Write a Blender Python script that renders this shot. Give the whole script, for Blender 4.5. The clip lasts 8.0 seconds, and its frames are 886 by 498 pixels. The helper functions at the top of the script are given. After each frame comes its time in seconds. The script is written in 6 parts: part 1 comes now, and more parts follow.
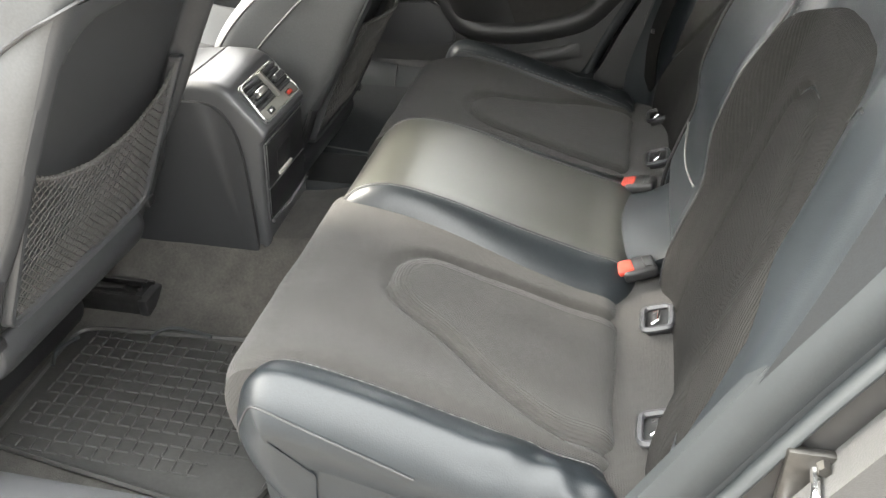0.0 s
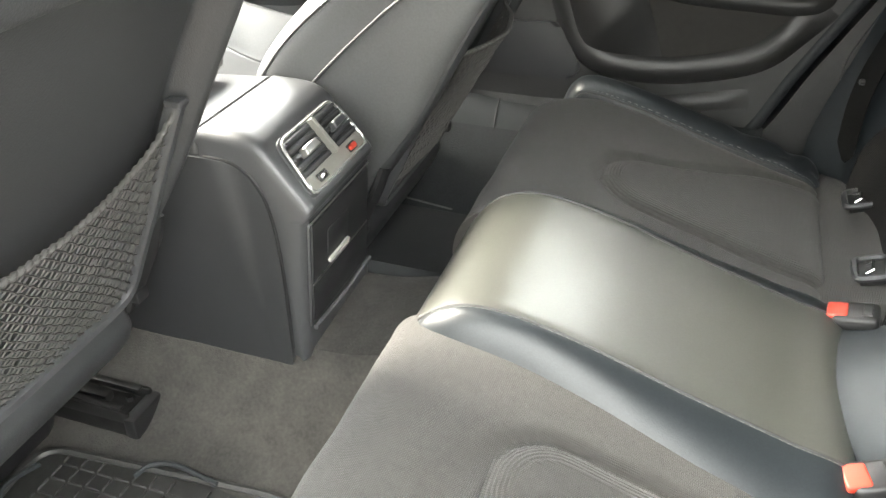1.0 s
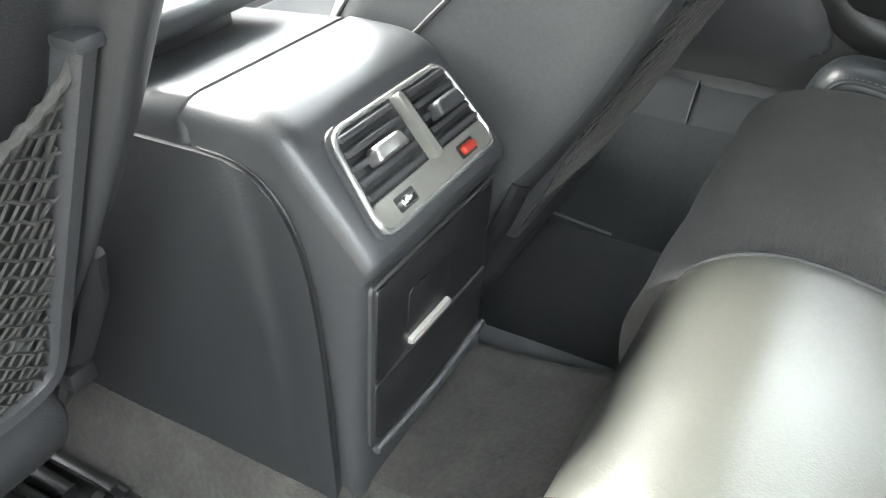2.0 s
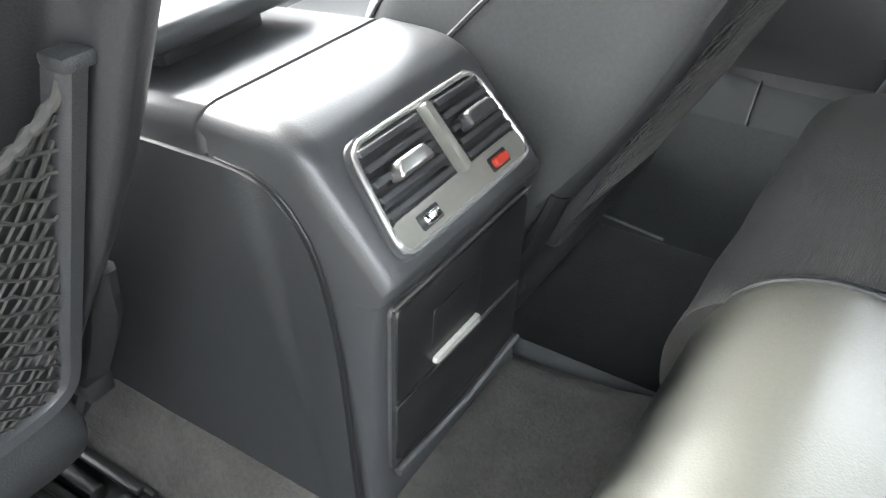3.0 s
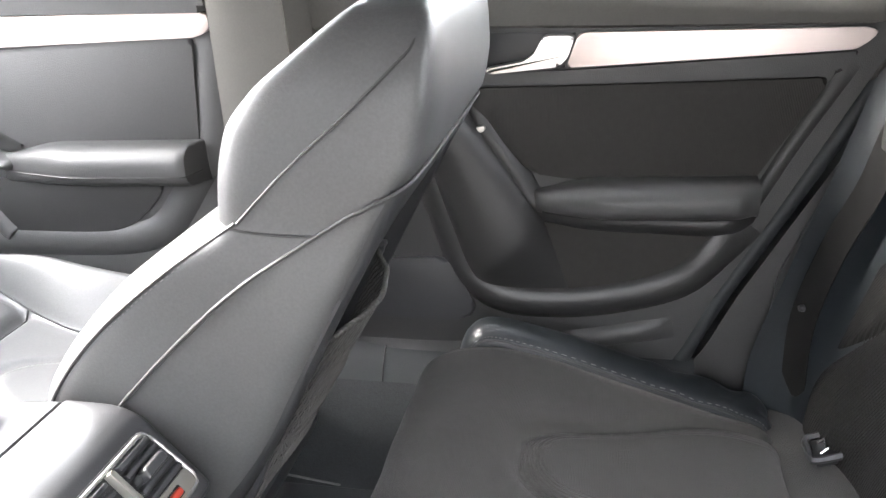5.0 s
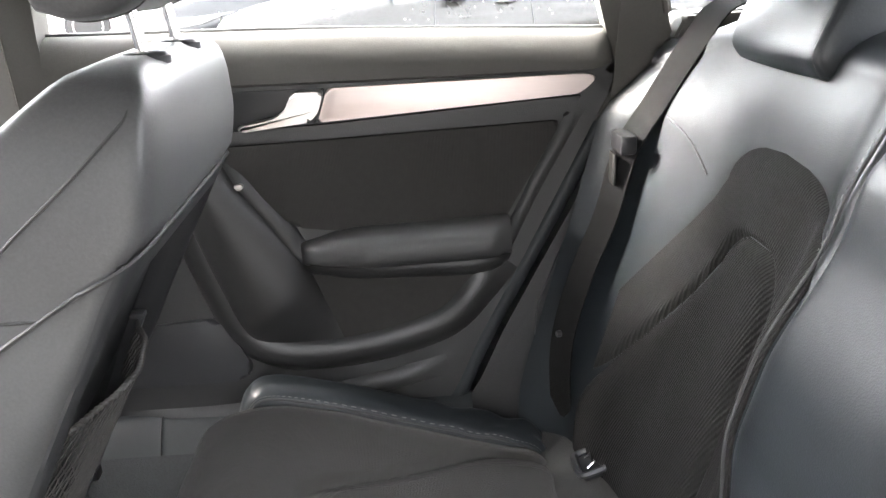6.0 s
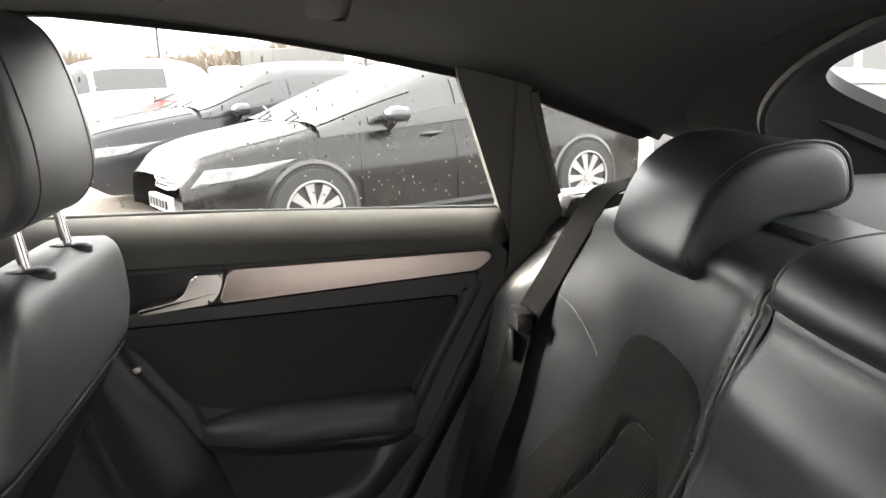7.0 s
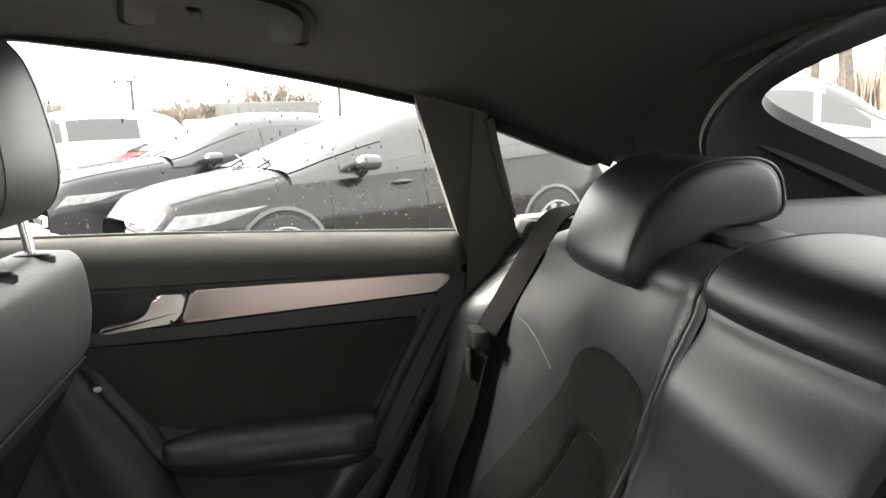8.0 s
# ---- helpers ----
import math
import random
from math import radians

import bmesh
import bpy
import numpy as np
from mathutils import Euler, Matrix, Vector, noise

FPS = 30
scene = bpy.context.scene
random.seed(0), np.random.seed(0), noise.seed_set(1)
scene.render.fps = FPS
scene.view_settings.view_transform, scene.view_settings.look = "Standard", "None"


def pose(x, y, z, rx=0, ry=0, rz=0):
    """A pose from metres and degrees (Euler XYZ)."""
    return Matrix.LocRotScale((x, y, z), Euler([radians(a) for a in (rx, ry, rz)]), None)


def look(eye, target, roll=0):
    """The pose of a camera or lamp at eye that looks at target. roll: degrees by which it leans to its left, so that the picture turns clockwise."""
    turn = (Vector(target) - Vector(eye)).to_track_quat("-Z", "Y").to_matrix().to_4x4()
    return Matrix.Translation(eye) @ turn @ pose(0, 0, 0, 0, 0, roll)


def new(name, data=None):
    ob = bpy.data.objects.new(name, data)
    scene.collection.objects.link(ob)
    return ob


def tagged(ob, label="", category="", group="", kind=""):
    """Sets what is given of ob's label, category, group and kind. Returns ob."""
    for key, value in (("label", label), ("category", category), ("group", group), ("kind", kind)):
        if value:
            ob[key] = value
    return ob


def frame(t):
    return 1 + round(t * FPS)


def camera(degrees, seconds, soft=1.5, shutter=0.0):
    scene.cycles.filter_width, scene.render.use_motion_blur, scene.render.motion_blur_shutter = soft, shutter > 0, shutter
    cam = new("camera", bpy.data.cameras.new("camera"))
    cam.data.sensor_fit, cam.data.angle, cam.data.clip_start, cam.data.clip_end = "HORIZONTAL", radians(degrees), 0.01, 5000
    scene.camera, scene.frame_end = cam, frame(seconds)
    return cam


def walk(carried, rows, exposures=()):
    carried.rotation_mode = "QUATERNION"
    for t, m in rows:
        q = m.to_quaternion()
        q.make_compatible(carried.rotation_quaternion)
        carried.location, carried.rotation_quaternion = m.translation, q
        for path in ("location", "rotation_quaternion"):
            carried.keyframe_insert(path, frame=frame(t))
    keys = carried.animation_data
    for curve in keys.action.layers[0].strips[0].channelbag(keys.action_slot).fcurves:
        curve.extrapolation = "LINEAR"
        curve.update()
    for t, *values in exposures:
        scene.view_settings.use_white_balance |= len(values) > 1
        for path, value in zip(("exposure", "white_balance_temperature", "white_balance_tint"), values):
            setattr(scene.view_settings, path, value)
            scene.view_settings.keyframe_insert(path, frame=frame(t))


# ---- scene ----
cam = camera(56.3, 8.0)
PATH = [
    (0, (0.672, -1.443, 0.962), (0.294, 0.193, -0.126), -1.3),
    (0.5, (0.603, -1.192, 0.906), (0.214, 0.444, -0.177), 0.5),
    (1, (0.482, -0.933, 0.835), (-0.057, 0.66, -0.246), 0.1),
    (1.5, (0.362, -0.682, 0.707), (-0.325, 0.84, -0.394), -0.7),
    (2, (0.292, -0.49, 0.631), (-0.518, 0.947, -0.5), -0.1),
    (2.2, (0.272, -0.436, 0.603), (-0.568, 0.982, -0.531), -0.3),
    (3.3, (0.319, -0.449, 0.681), (-0.617, 0.866, -0.5), -1.6),
    (3.5, (0.345, -0.484, 0.737), (-0.588, 0.821, -0.457), -1.3),
    (4, (0.394, -0.543, 0.825), (-0.559, 0.878, -0.21), -3.2),
    (4.1, (0.389, -0.549, 0.844), (-0.532, 0.925, -0.145), -3.2),
    (4.5, (0.404, -0.573, 0.86), (-0.308, 1.104, 0.036), -2.4),
    (5, (0.429, -0.585, 0.862), (0.063, 1.234, 0.117), -2.0),
    (5.2, (0.439, -0.586, 0.864), (0.206, 1.266, 0.147), -2.1),
    (6.3, (0.524, -0.584, 0.903), (0.669, 1.309, 0.274), -2.2),
    (6.5, (0.535, -0.584, 0.926), (0.717, 1.322, 0.348), -2.1),
    (7, (0.56, -0.582, 0.981), (0.813, 1.358, 0.566), -2.1),
    (7.5, (0.57, -0.598, 0.991), (0.871, 1.354, 0.676), -1.8),
    (8, (0.575, -0.633, 0.936), (0.898, 1.319, 0.647), -1.7),
]
EXPOSURES = [(0.0, 4.05, 6850, 7), (0.5, 4.4, 6850, 2), (1.0, 4.65, 6900, 5), (1.5, 4.65, 6550, 4), (2.0, 4.65, 6350, 4), (3.5, 4.45, 6300, 9), (4.5, 4.6, 6400, 12), (5.0, 4.75, 6450, 12), (6.5, 3.85, 6600, 11), (7.0, 3.05, 6900, 10), (8.0, 2.85, 6950, 9)]
walk(cam, [(t, look(eye, target, roll)) for t, eye, target, roll in PATH], EXPOSURES)

# ---------------------------------------------------------------- world and light
SUN_EL = radians(32)
world = bpy.data.worlds.new("overcast_sky")
scene.world = world
world.use_nodes = True
wn = world.node_tree
wn.nodes.clear()
w_out = wn.nodes.new("ShaderNodeOutputWorld")
w_bg = wn.nodes.new("ShaderNodeBackground")
w_sky = wn.nodes.new("ShaderNodeTexSky")
w_sky.sky_type = "NISHITA"
w_sky.sun_disc = False
w_sky.sun_elevation, w_sky.sun_rotation = SUN_EL, radians(-83)
w_sky.air_density, w_sky.dust_density, w_sky.ozone_density = 1.0, 6.0, 1.0
w_hsv = wn.nodes.new("ShaderNodeHueSaturation")
w_hsv.inputs["Saturation"].default_value = 0.18
wn.links.new(w_sky.outputs[0], w_hsv.inputs["Color"])
w_mix = wn.nodes.new("ShaderNodeMixRGB")
w_mix.inputs[0].default_value = 0.65
w_mix.inputs[2].default_value = (7.2, 7.35, 7.6, 1)
wn.links.new(w_hsv.outputs[0], w_mix.inputs[1])
wn.links.new(w_mix.outputs[0], w_bg.inputs[0])
w_bg.inputs[1].default_value = 0.15
wn.links.new(w_bg.outputs[0], w_out.inputs[0])

sun_data = bpy.data.lights.new("sun", "SUN")
sun_data.energy, sun_data.angle, sun_data.color = 1.7, radians(20), (1.0, 0.95, 0.88)
sun = new("sun", sun_data)
sun.matrix_world = look((0, 0, 6), (math.cos(SUN_EL), -0.10, 6 - math.sin(SUN_EL)))


# ---------------------------------------------------------------- materials
def material(name, color, rough=0.5, metal=0.0, grain=None, bump=0.0, vary=0.15, vary_scale=6.0, coat=0.0,
             spec=0.5, kind="noise", stretch=(1, 1, 1), spots=None, sheen=0.0):
    """A surface with colour variation at two scales, roughness variation and fine relief in object space (metres)."""
    m = bpy.data.materials.new(name)
    m.use_nodes = True
    nt = m.node_tree
    b = nt.nodes["Principled BSDF"]
    N = nt.nodes.new
    L = nt.links.new
    tc = N("ShaderNodeTexCoord")
    mp = N("ShaderNodeMapping")
    mp.inputs["Scale"].default_value = stretch
    L(tc.outputs["Object"], mp.inputs[0])
    big = N("ShaderNodeTexNoise")
    big.inputs["Scale"].default_value, big.inputs["Detail"].default_value = vary_scale, 4
    L(mp.outputs[0], big.inputs["Vector"])
    fine = N("ShaderNodeTexNoise")
    fine.inputs["Scale"].default_value, fine.inputs["Detail"].default_value = (grain or 120) * 0.6, 3
    L(mp.outputs[0], fine.inputs["Vector"])
    mix = N("ShaderNodeMath")
    mix.operation = "MULTIPLY_ADD"
    mix.inputs[1].default_value, mix.inputs[2].default_value = 0.45, 0.0
    L(fine.outputs["Fac"], mix.inputs[0])
    add = N("ShaderNodeMath")
    add.operation = "MULTIPLY_ADD"
    add.inputs[1].default_value = 0.55
    L(big.outputs["Fac"], add.inputs[0])
    L(mix.outputs[0], add.inputs[2])
    ramp = N("ShaderNodeValToRGB")
    ramp.color_ramp.elements[0].position, ramp.color_ramp.elements[1].position = 0.3, 0.7
    lo, hi = [c * (1 - vary) for c in color], [min(1, c * (1 + vary)) for c in color]
    ramp.color_ramp.elements[0].color, ramp.color_ramp.elements[1].color = (*lo, 1), (*hi, 1)
    L(add.outputs[0], ramp.inputs[0])
    L(ramp.outputs[0], b.inputs["Base Color"])
    rr = N("ShaderNodeMapRange")
    rr.inputs["To Min"].default_value, rr.inputs["To Max"].default_value = max(0.02, rough - 0.07), min(1, rough + 0.07)
    L(big.outputs["Fac"], rr.inputs[0])
    L(rr.outputs[0], b.inputs["Roughness"])
    b.inputs["Metallic"].default_value = metal
    b.inputs["Specular IOR Level"].default_value = spec
    b.inputs["Coat Weight"].default_value = coat
    b.inputs["Coat Roughness"].default_value = 0.08
    b.inputs["Sheen Weight"].default_value = sheen
    if bump:
        if kind == "voronoi":
            tx = N("ShaderNodeTexVoronoi")
            tx.inputs["Scale"].default_value = grain
            h = tx.outputs["Distance"]
        elif kind == "weave":
            tx = N("ShaderNodeTexWave")
            tx.bands_direction = "X"
            tx.inputs["Scale"].default_value = grain
            tx2 = N("ShaderNodeTexWave")
            tx2.bands_direction = "Y"
            tx2.inputs["Scale"].default_value = grain
            for w in (tx, tx2):
                w.inputs["Distortion"].default_value = 0.6
                L(mp.outputs[0], w.inputs["Vector"])
            mul = N("ShaderNodeMath")
            mul.operation = "MULTIPLY"
            L(tx.outputs["Fac"], mul.inputs[0])
            L(tx2.outputs["Fac"], mul.inputs[1])
            h = mul.outputs[0]
        else:
            tx = N("ShaderNodeTexNoise")
            tx.inputs["Scale"].default_value, tx.inputs["Detail"].default_value = grain, 5
            h = tx.outputs["Fac"]
        L(mp.outputs[0], tx.inputs["Vector"])
        if kind == "weave":
            # ribs follow the sewn band stored on the mesh
            at = N("ShaderNodeAttribute")
            at.attribute_name = "rib"
            sn = N("ShaderNodeMath")
            sn.operation = "SINE"
            sc = N("ShaderNodeMath")
            sc.operation = "MULTIPLY"
            sc.inputs[1].default_value = 2 * math.pi
            L(at.outputs["Fac"], sc.inputs[0])
            L(sc.outputs[0], sn.inputs[0])
            ad = N("ShaderNodeMath")
            ad.operation = "MULTIPLY_ADD"
            ad.inputs[1].default_value = 1.0
            L(sn.outputs[0], ad.inputs[0])
            L(h, ad.inputs[2])
            h = ad.outputs[0]
        bp = N("ShaderNodeBump")
        bp.inputs["Strength"].default_value = min(1.0, bump)
        bp.inputs["Distance"].default_value = 0.0012
        L(h, bp.inputs["Height"])
        L(bp.outputs[0], b.inputs["Normal"])
    return m


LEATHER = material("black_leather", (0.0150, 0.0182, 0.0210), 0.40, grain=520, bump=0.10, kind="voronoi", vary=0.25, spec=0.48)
# the rear seats' black leather again; its lighter base holds the window light
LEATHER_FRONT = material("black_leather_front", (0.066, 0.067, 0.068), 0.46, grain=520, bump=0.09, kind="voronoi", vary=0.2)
# black leather whose paler base stands in for the side window's reflection
LEATHER_SHEEN = material("black_leather_sheen", (0.045, 0.046, 0.0395), 0.365, grain=520, bump=0.07, kind="voronoi", vary=0.22, vary_scale=7, spec=1.0)
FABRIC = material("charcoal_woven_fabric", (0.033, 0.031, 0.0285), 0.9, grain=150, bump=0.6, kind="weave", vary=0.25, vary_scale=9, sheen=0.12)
# the cushion cloth again, its base darkened for the shade on the backrests
FABRIC_SHADED = material("shaded_charcoal_fabric", (0.0155, 0.0150, 0.0143), 0.95, grain=150, bump=0.6, kind="weave", vary=0.25, vary_scale=9, spec=0.2)
DOOR_GRIP = material("dark_door_grip", (0.027, 0.027, 0.027), 0.40, grain=480, bump=0.15, kind="voronoi", vary=0.12)
SILL = material("dark_sill_plastic", (0.026, 0.029, 0.031), 0.5, grain=600, bump=0.15, kind="voronoi", vary=0.15)
CARPET = material("grey_carpet", (0.036, 0.034, 0.031), 0.97, grain=300, bump=1.0, vary=0.5, vary_scale=26, sheen=0.05)
CARPET_DARK = material("dark_carpet_mat", (0.028, 0.031, 0.033), 0.95, grain=380, bump=0.8, vary=0.3, vary_scale=14, sheen=0.08)
RUBBER = material("black_rubber", (0.030, 0.030, 0.029), 0.45, grain=160, bump=0.25, vary=0.3, vary_scale=20)
PLASTIC = material("dark_grey_grained_plastic", (0.048, 0.049, 0.052), 0.38, grain=700, bump=0.18, kind="voronoi", vary=0.14)
PLASTIC_BLACK = material("black_plastic", (0.016, 0.016, 0.017), 0.42, grain=600, bump=0.1, kind="voronoi")
# one console plastic in two tones: lit body here, shaded sides below
CONSOLE = material("soft_touch_console", (0.044, 0.045, 0.048), 0.38, grain=600, bump=0.08, kind="voronoi", vary=0.12, spec=0.65)
CONSOLE_SHADE = material("shaded_console_side", (0.027, 0.028, 0.030), 0.45, grain=700, bump=0.18, kind="voronoi", vary=0.14)
SHELL = material("seat_back_plastic", (0.030, 0.031, 0.033), 0.48, grain=520, bump=0.15, kind="voronoi", vary=0.18)
DOOR_SOFT = material("soft_door_panel", (0.050, 0.050, 0.0500), 0.48, grain=480, bump=0.22, kind="voronoi", vary=0.12)
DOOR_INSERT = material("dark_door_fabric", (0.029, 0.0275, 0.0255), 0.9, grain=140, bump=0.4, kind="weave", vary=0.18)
PILLAR = material("grey_pillar_trim", (0.078, 0.075, 0.068), 0.75, grain=500, bump=0.2, vary=0.12)
HEADLINER = material("black_headliner", (0.010, 0.0097, 0.0093), 0.95, grain=420, bump=0.4, vary=0.12)
CHROME = material("chrome", (0.78, 0.78, 0.78), 0.14, 1.0, vary=0.05)
SATIN = material("satin_metal", (0.60, 0.585, 0.57), 0.32, 1.0, vary=0.06)
ALU = material("brushed_aluminium_trim", (0.66, 0.57, 0.54), 0.36, 0.85, grain=300, bump=0.08, vary=0.05, stretch=(0.04, 1, 1))
VENT_SILVER = material("warm_grey_lacquer", (0.26, 0.255, 0.23), 0.40, 0.3, vary=0.08)
RED = material("red_buckle_plastic", (0.44, 0.043, 0.024), 0.45, vary=0.1)
PALE_GRIP = material("pale_grip_plastic", (0.42, 0.41, 0.38), 0.35, vary=0.1)
STITCH = material("grey_thread", (0.16, 0.16, 0.155), 0.8, vary=0.2, vary_scale=200)
PIPING = material("leather_piping", (0.034, 0.034, 0.035), 0.52, vary=0.1)
NET = material("elastic_net", (0.060, 0.058, 0.055), 0.8, vary=0.25, vary_scale=120)
BELT = material("belt_webbing", (0.007, 0.0068, 0.0066), 0.9, spec=0.2, grain=300, bump=0.4, kind="weave")
RING = material("pale_satin_ring", (0.40, 0.40, 0.39), 0.25, 0.6, vary=0.06)
STEEL = material("greasy_black_steel", (0.03, 0.03, 0.03), 0.35, 0.6, grain=60, bump=0.3, vary=0.4, vary_scale=30)
ZINC = material("zinc_steel", (0.10, 0.097, 0.092), 0.5, 1.0, vary=0.2, vary_scale=40)
SEAL = material("door_seal_rubber", (0.018, 0.0215, 0.0235), 0.6, grain=300, bump=0.15, vary=0.12)
BODY_DARK = material("dark_body_paint", (0.016, 0.016, 0.016), 0.5, vary=0.3, vary_scale=14, coat=0.08)


# ---------------------------------------------------------------- modelling helpers
def thing(name, label, category, group="", kind="", loc=(0, 0, 0)):
    ob = new(name)
    ob.empty_display_size = 0.05
    ob.location = loc
    return tagged(ob, label, category, group, kind)


def finish(bm, smooth=40):
    bmesh.ops.recalc_face_normals(bm, faces=bm.faces)
    me = bpy.data.meshes.new("m")
    bm.to_mesh(me)
    bm.free()
    if smooth:
        me.polygons.foreach_set("use_smooth", [True] * len(me.polygons))
        me.set_sharp_from_angle(angle=radians(smooth))
    return me


def part(name, bm, mat, parent=None, label="", smooth=40):
    """Links a bmesh, given in world metres, as one mesh object under its thing or part."""
    me = bm if isinstance(bm, bpy.types.Mesh) else finish(bm, smooth)
    me.name = name
    if not me.materials:
        me.materials.append(mat)
    ob = new(name, me)
    if parent is not None:
        ob.parent = parent
        off = Vector((0, 0, 0))
        p = parent
        while p is not None:
            off += p.location
            p = p.parent
        ob.location = -off
    if label:
        ob["label"] = label
    return ob


def solo(name, bm, mat, label, category, group="", kind="", smooth=40):
    return tagged(part(name, bm, mat, None, "", smooth), label, category, group, kind)


def catmull(pts, n):
    """n points evenly spread in parameter along a smooth curve through pts."""
    P = [Vector(p) for p in pts]
    P = [P[0] * 2 - P[1]] + P + [P[-1] * 2 - P[-2]]
    seg = len(P) - 3
    out = []
    for i in range(n):
        u = i / (n - 1) * seg
        k = min(int(u), seg - 1)
        t = u - k
        a, b, c, d = P[k:k + 4]
        out.append(0.5 * ((2 * b) + (c - a) * t + (2 * a - 5 * b + 4 * c - d) * t * t + (3 * b - a - 3 * c + d) * t ** 3))
    return out


def table(rows, z):
    """Smooth interpolation without overshoot in rows of (key, value...)."""
    if z <= rows[0][0]:
        return rows[0][1:]
    n = len(rows)
    for i in range(n - 1):
        a, b = rows[i], rows[i + 1]
        if z <= b[0]:
            w = b[0] - a[0]
            t = (z - a[0]) / w
            p, q = rows[max(0, i - 1)], rows[min(n - 1, i + 2)]
            out = []
            for k in range(1, len(a)):
                s = (b[k] - a[k]) / w
                sa = (a[k] - p[k]) / (a[0] - p[0]) if i > 0 else s
                sb = (q[k] - b[k]) / (q[0] - b[0]) if i < n - 2 else s
                ma = 0.0 if s * sa <= 0 else 2 * s * sa / (s + sa)
                mb = 0.0 if s * sb <= 0 else 2 * s * sb / (s + sb)
                out.append(a[k] * (2 * t ** 3 - 3 * t * t + 1) + ma * w * (t ** 3 - 2 * t * t + t) + b[k] * (3 * t * t - 2 * t ** 3) + mb * w * (t ** 3 - t * t))
            return tuple(out)
    return rows[-1][1:]


def sstep(a, b, x):
    t = min(1, max(0, (x - a) / (b - a)))
    return t * t * (3 - 2 * t)


def loft(rings, cap=True, closed=True):
    bm = bmesh.new()
    vs = [[bm.verts.new(p) for p in r] for r in rings]
    n = len(rings[0])
    for a, b in zip(vs, vs[1:]):
        for i in range(n if closed else n - 1):
            j = (i + 1) % n
            bm.faces.new((a[i], a[j], b[j], b[i]))
    if cap:
        for r in (vs[0], vs[-1]):
            c = bm.verts.new(sum((v.co for v in r), Vector()) / n)
            for i in range(n if closed else n - 1):
                bm.faces.new((r[i], r[(i + 1) % n], c))
    return bm


def sheet(fn, nu, nv, thick=0.0):
    """A surface fn(u, v), u and v from 0 to 1, made solid by thick, a vector."""
    bm = bmesh.new()
    top = [[bm.verts.new(fn(i / nu, j / nv)) for j in range(nv + 1)] for i in range(nu + 1)]
    for i in range(nu):
        for j in range(nv):
            bm.faces.new((top[i][j], top[i + 1][j], top[i + 1][j + 1], top[i][j + 1]))
    if thick:
        t = Vector(thick)
        low = [[bm.verts.new(v.co + t) for v in r] for r in top]
        for i in range(nu):
            for j in range(nv):
                bm.faces.new((low[i][j], low[i][j + 1], low[i + 1][j + 1], low[i + 1][j]))
        edge = [(i, 0) for i in range(nu)] + [(nu, j) for j in range(nv)] + [(i, nv) for i in range(nu, 0, -1)] + [(0, j) for j in range(nv, 0, -1)]
        for (a, b), (c, d) in zip(edge, edge[1:] + edge[:1]):
            bm.faces.new((top[a][b], low[a][b], low[c][d], top[c][d]))
    return bm


def tube(pts, r, sides=8, flat=1.0, closed=False):
    """A round cord along pts; flat squeezes it."""
    pts = [Vector(p) for p in pts]
    bm = bmesh.new()
    rings = []
    n = len(pts)
    up = Vector((0.13, 0.21, 0.97))
    for i, p in enumerate(pts):
        if closed:
            d = pts[(i + 1) % n] - pts[i - 1]
        else:
            d = pts[min(i + 1, n - 1)] - pts[max(i - 1, 0)]
        d.normalize()
        s = d.cross(up)
        if s.length < 1e-4:
            s = d.cross(Vector((1, 0, 0)))
        s.normalize()
        w = s.cross(d)
        rings.append([bm.verts.new(p + r * (math.cos(a) * s + flat * math.sin(a) * w)) for a in (k * 2 * math.pi / sides for k in range(sides))])
    pairs = list(zip(rings, rings[1:])) + ([(rings[-1], rings[0])] if closed else [])
    for a, b in pairs:
        for k in range(sides):
            bm.faces.new((a[k], a[(k + 1) % sides], b[(k + 1) % sides], b[k]))
    if not closed:
        bm.faces.new(rings[0])
        bm.faces.new(rings[-1])
    return bm


def box(x0, x1, y0, y1, z0, z1, bevel=0.003, seg=2):
    bm = bmesh.new()
    bmesh.ops.create_cube(bm, size=1)
    for v in bm.verts:
        v.co = Vector(((x0 + x1) / 2 + v.co.x * (x1 - x0), (y0 + y1) / 2 + v.co.y * (y1 - y0), (z0 + z1) / 2 + v.co.z * (z1 - z0)))
    if bevel:
        bmesh.ops.bevel(bm, geom=bm.edges[:], offset=min(bevel, 0.45 * min(x1 - x0, y1 - y0, z1 - z0)), segments=seg, profile=0.5, affect="EDGES")
    return bm


def slab(poly, y0, y1, bevel=0.006, seg=3, place=None):
    """A plate from a polygon in (x, z), from y0 to y1, its y1 edge rounded. place maps (x, y, z) to the world."""
    bm = bmesh.new()
    a = [bm.verts.new((x, y0, z)) for x, z in poly]
    b = [bm.verts.new((x, y1, z)) for x, z in poly]
    n = len(poly)
    front = bm.faces.new(b)
    bm.faces.new(a[::-1])
    for i in range(n):
        bm.faces.new((a[i], a[(i + 1) % n], b[(i + 1) % n], b[i]))
    if bevel:
        bmesh.ops.bevel(bm, geom=list(front.edges), offset=bevel, segments=seg, profile=0.5, affect="EDGES")
    if place:
        for v in bm.verts:
            v.co = place(*v.co)
    return bm


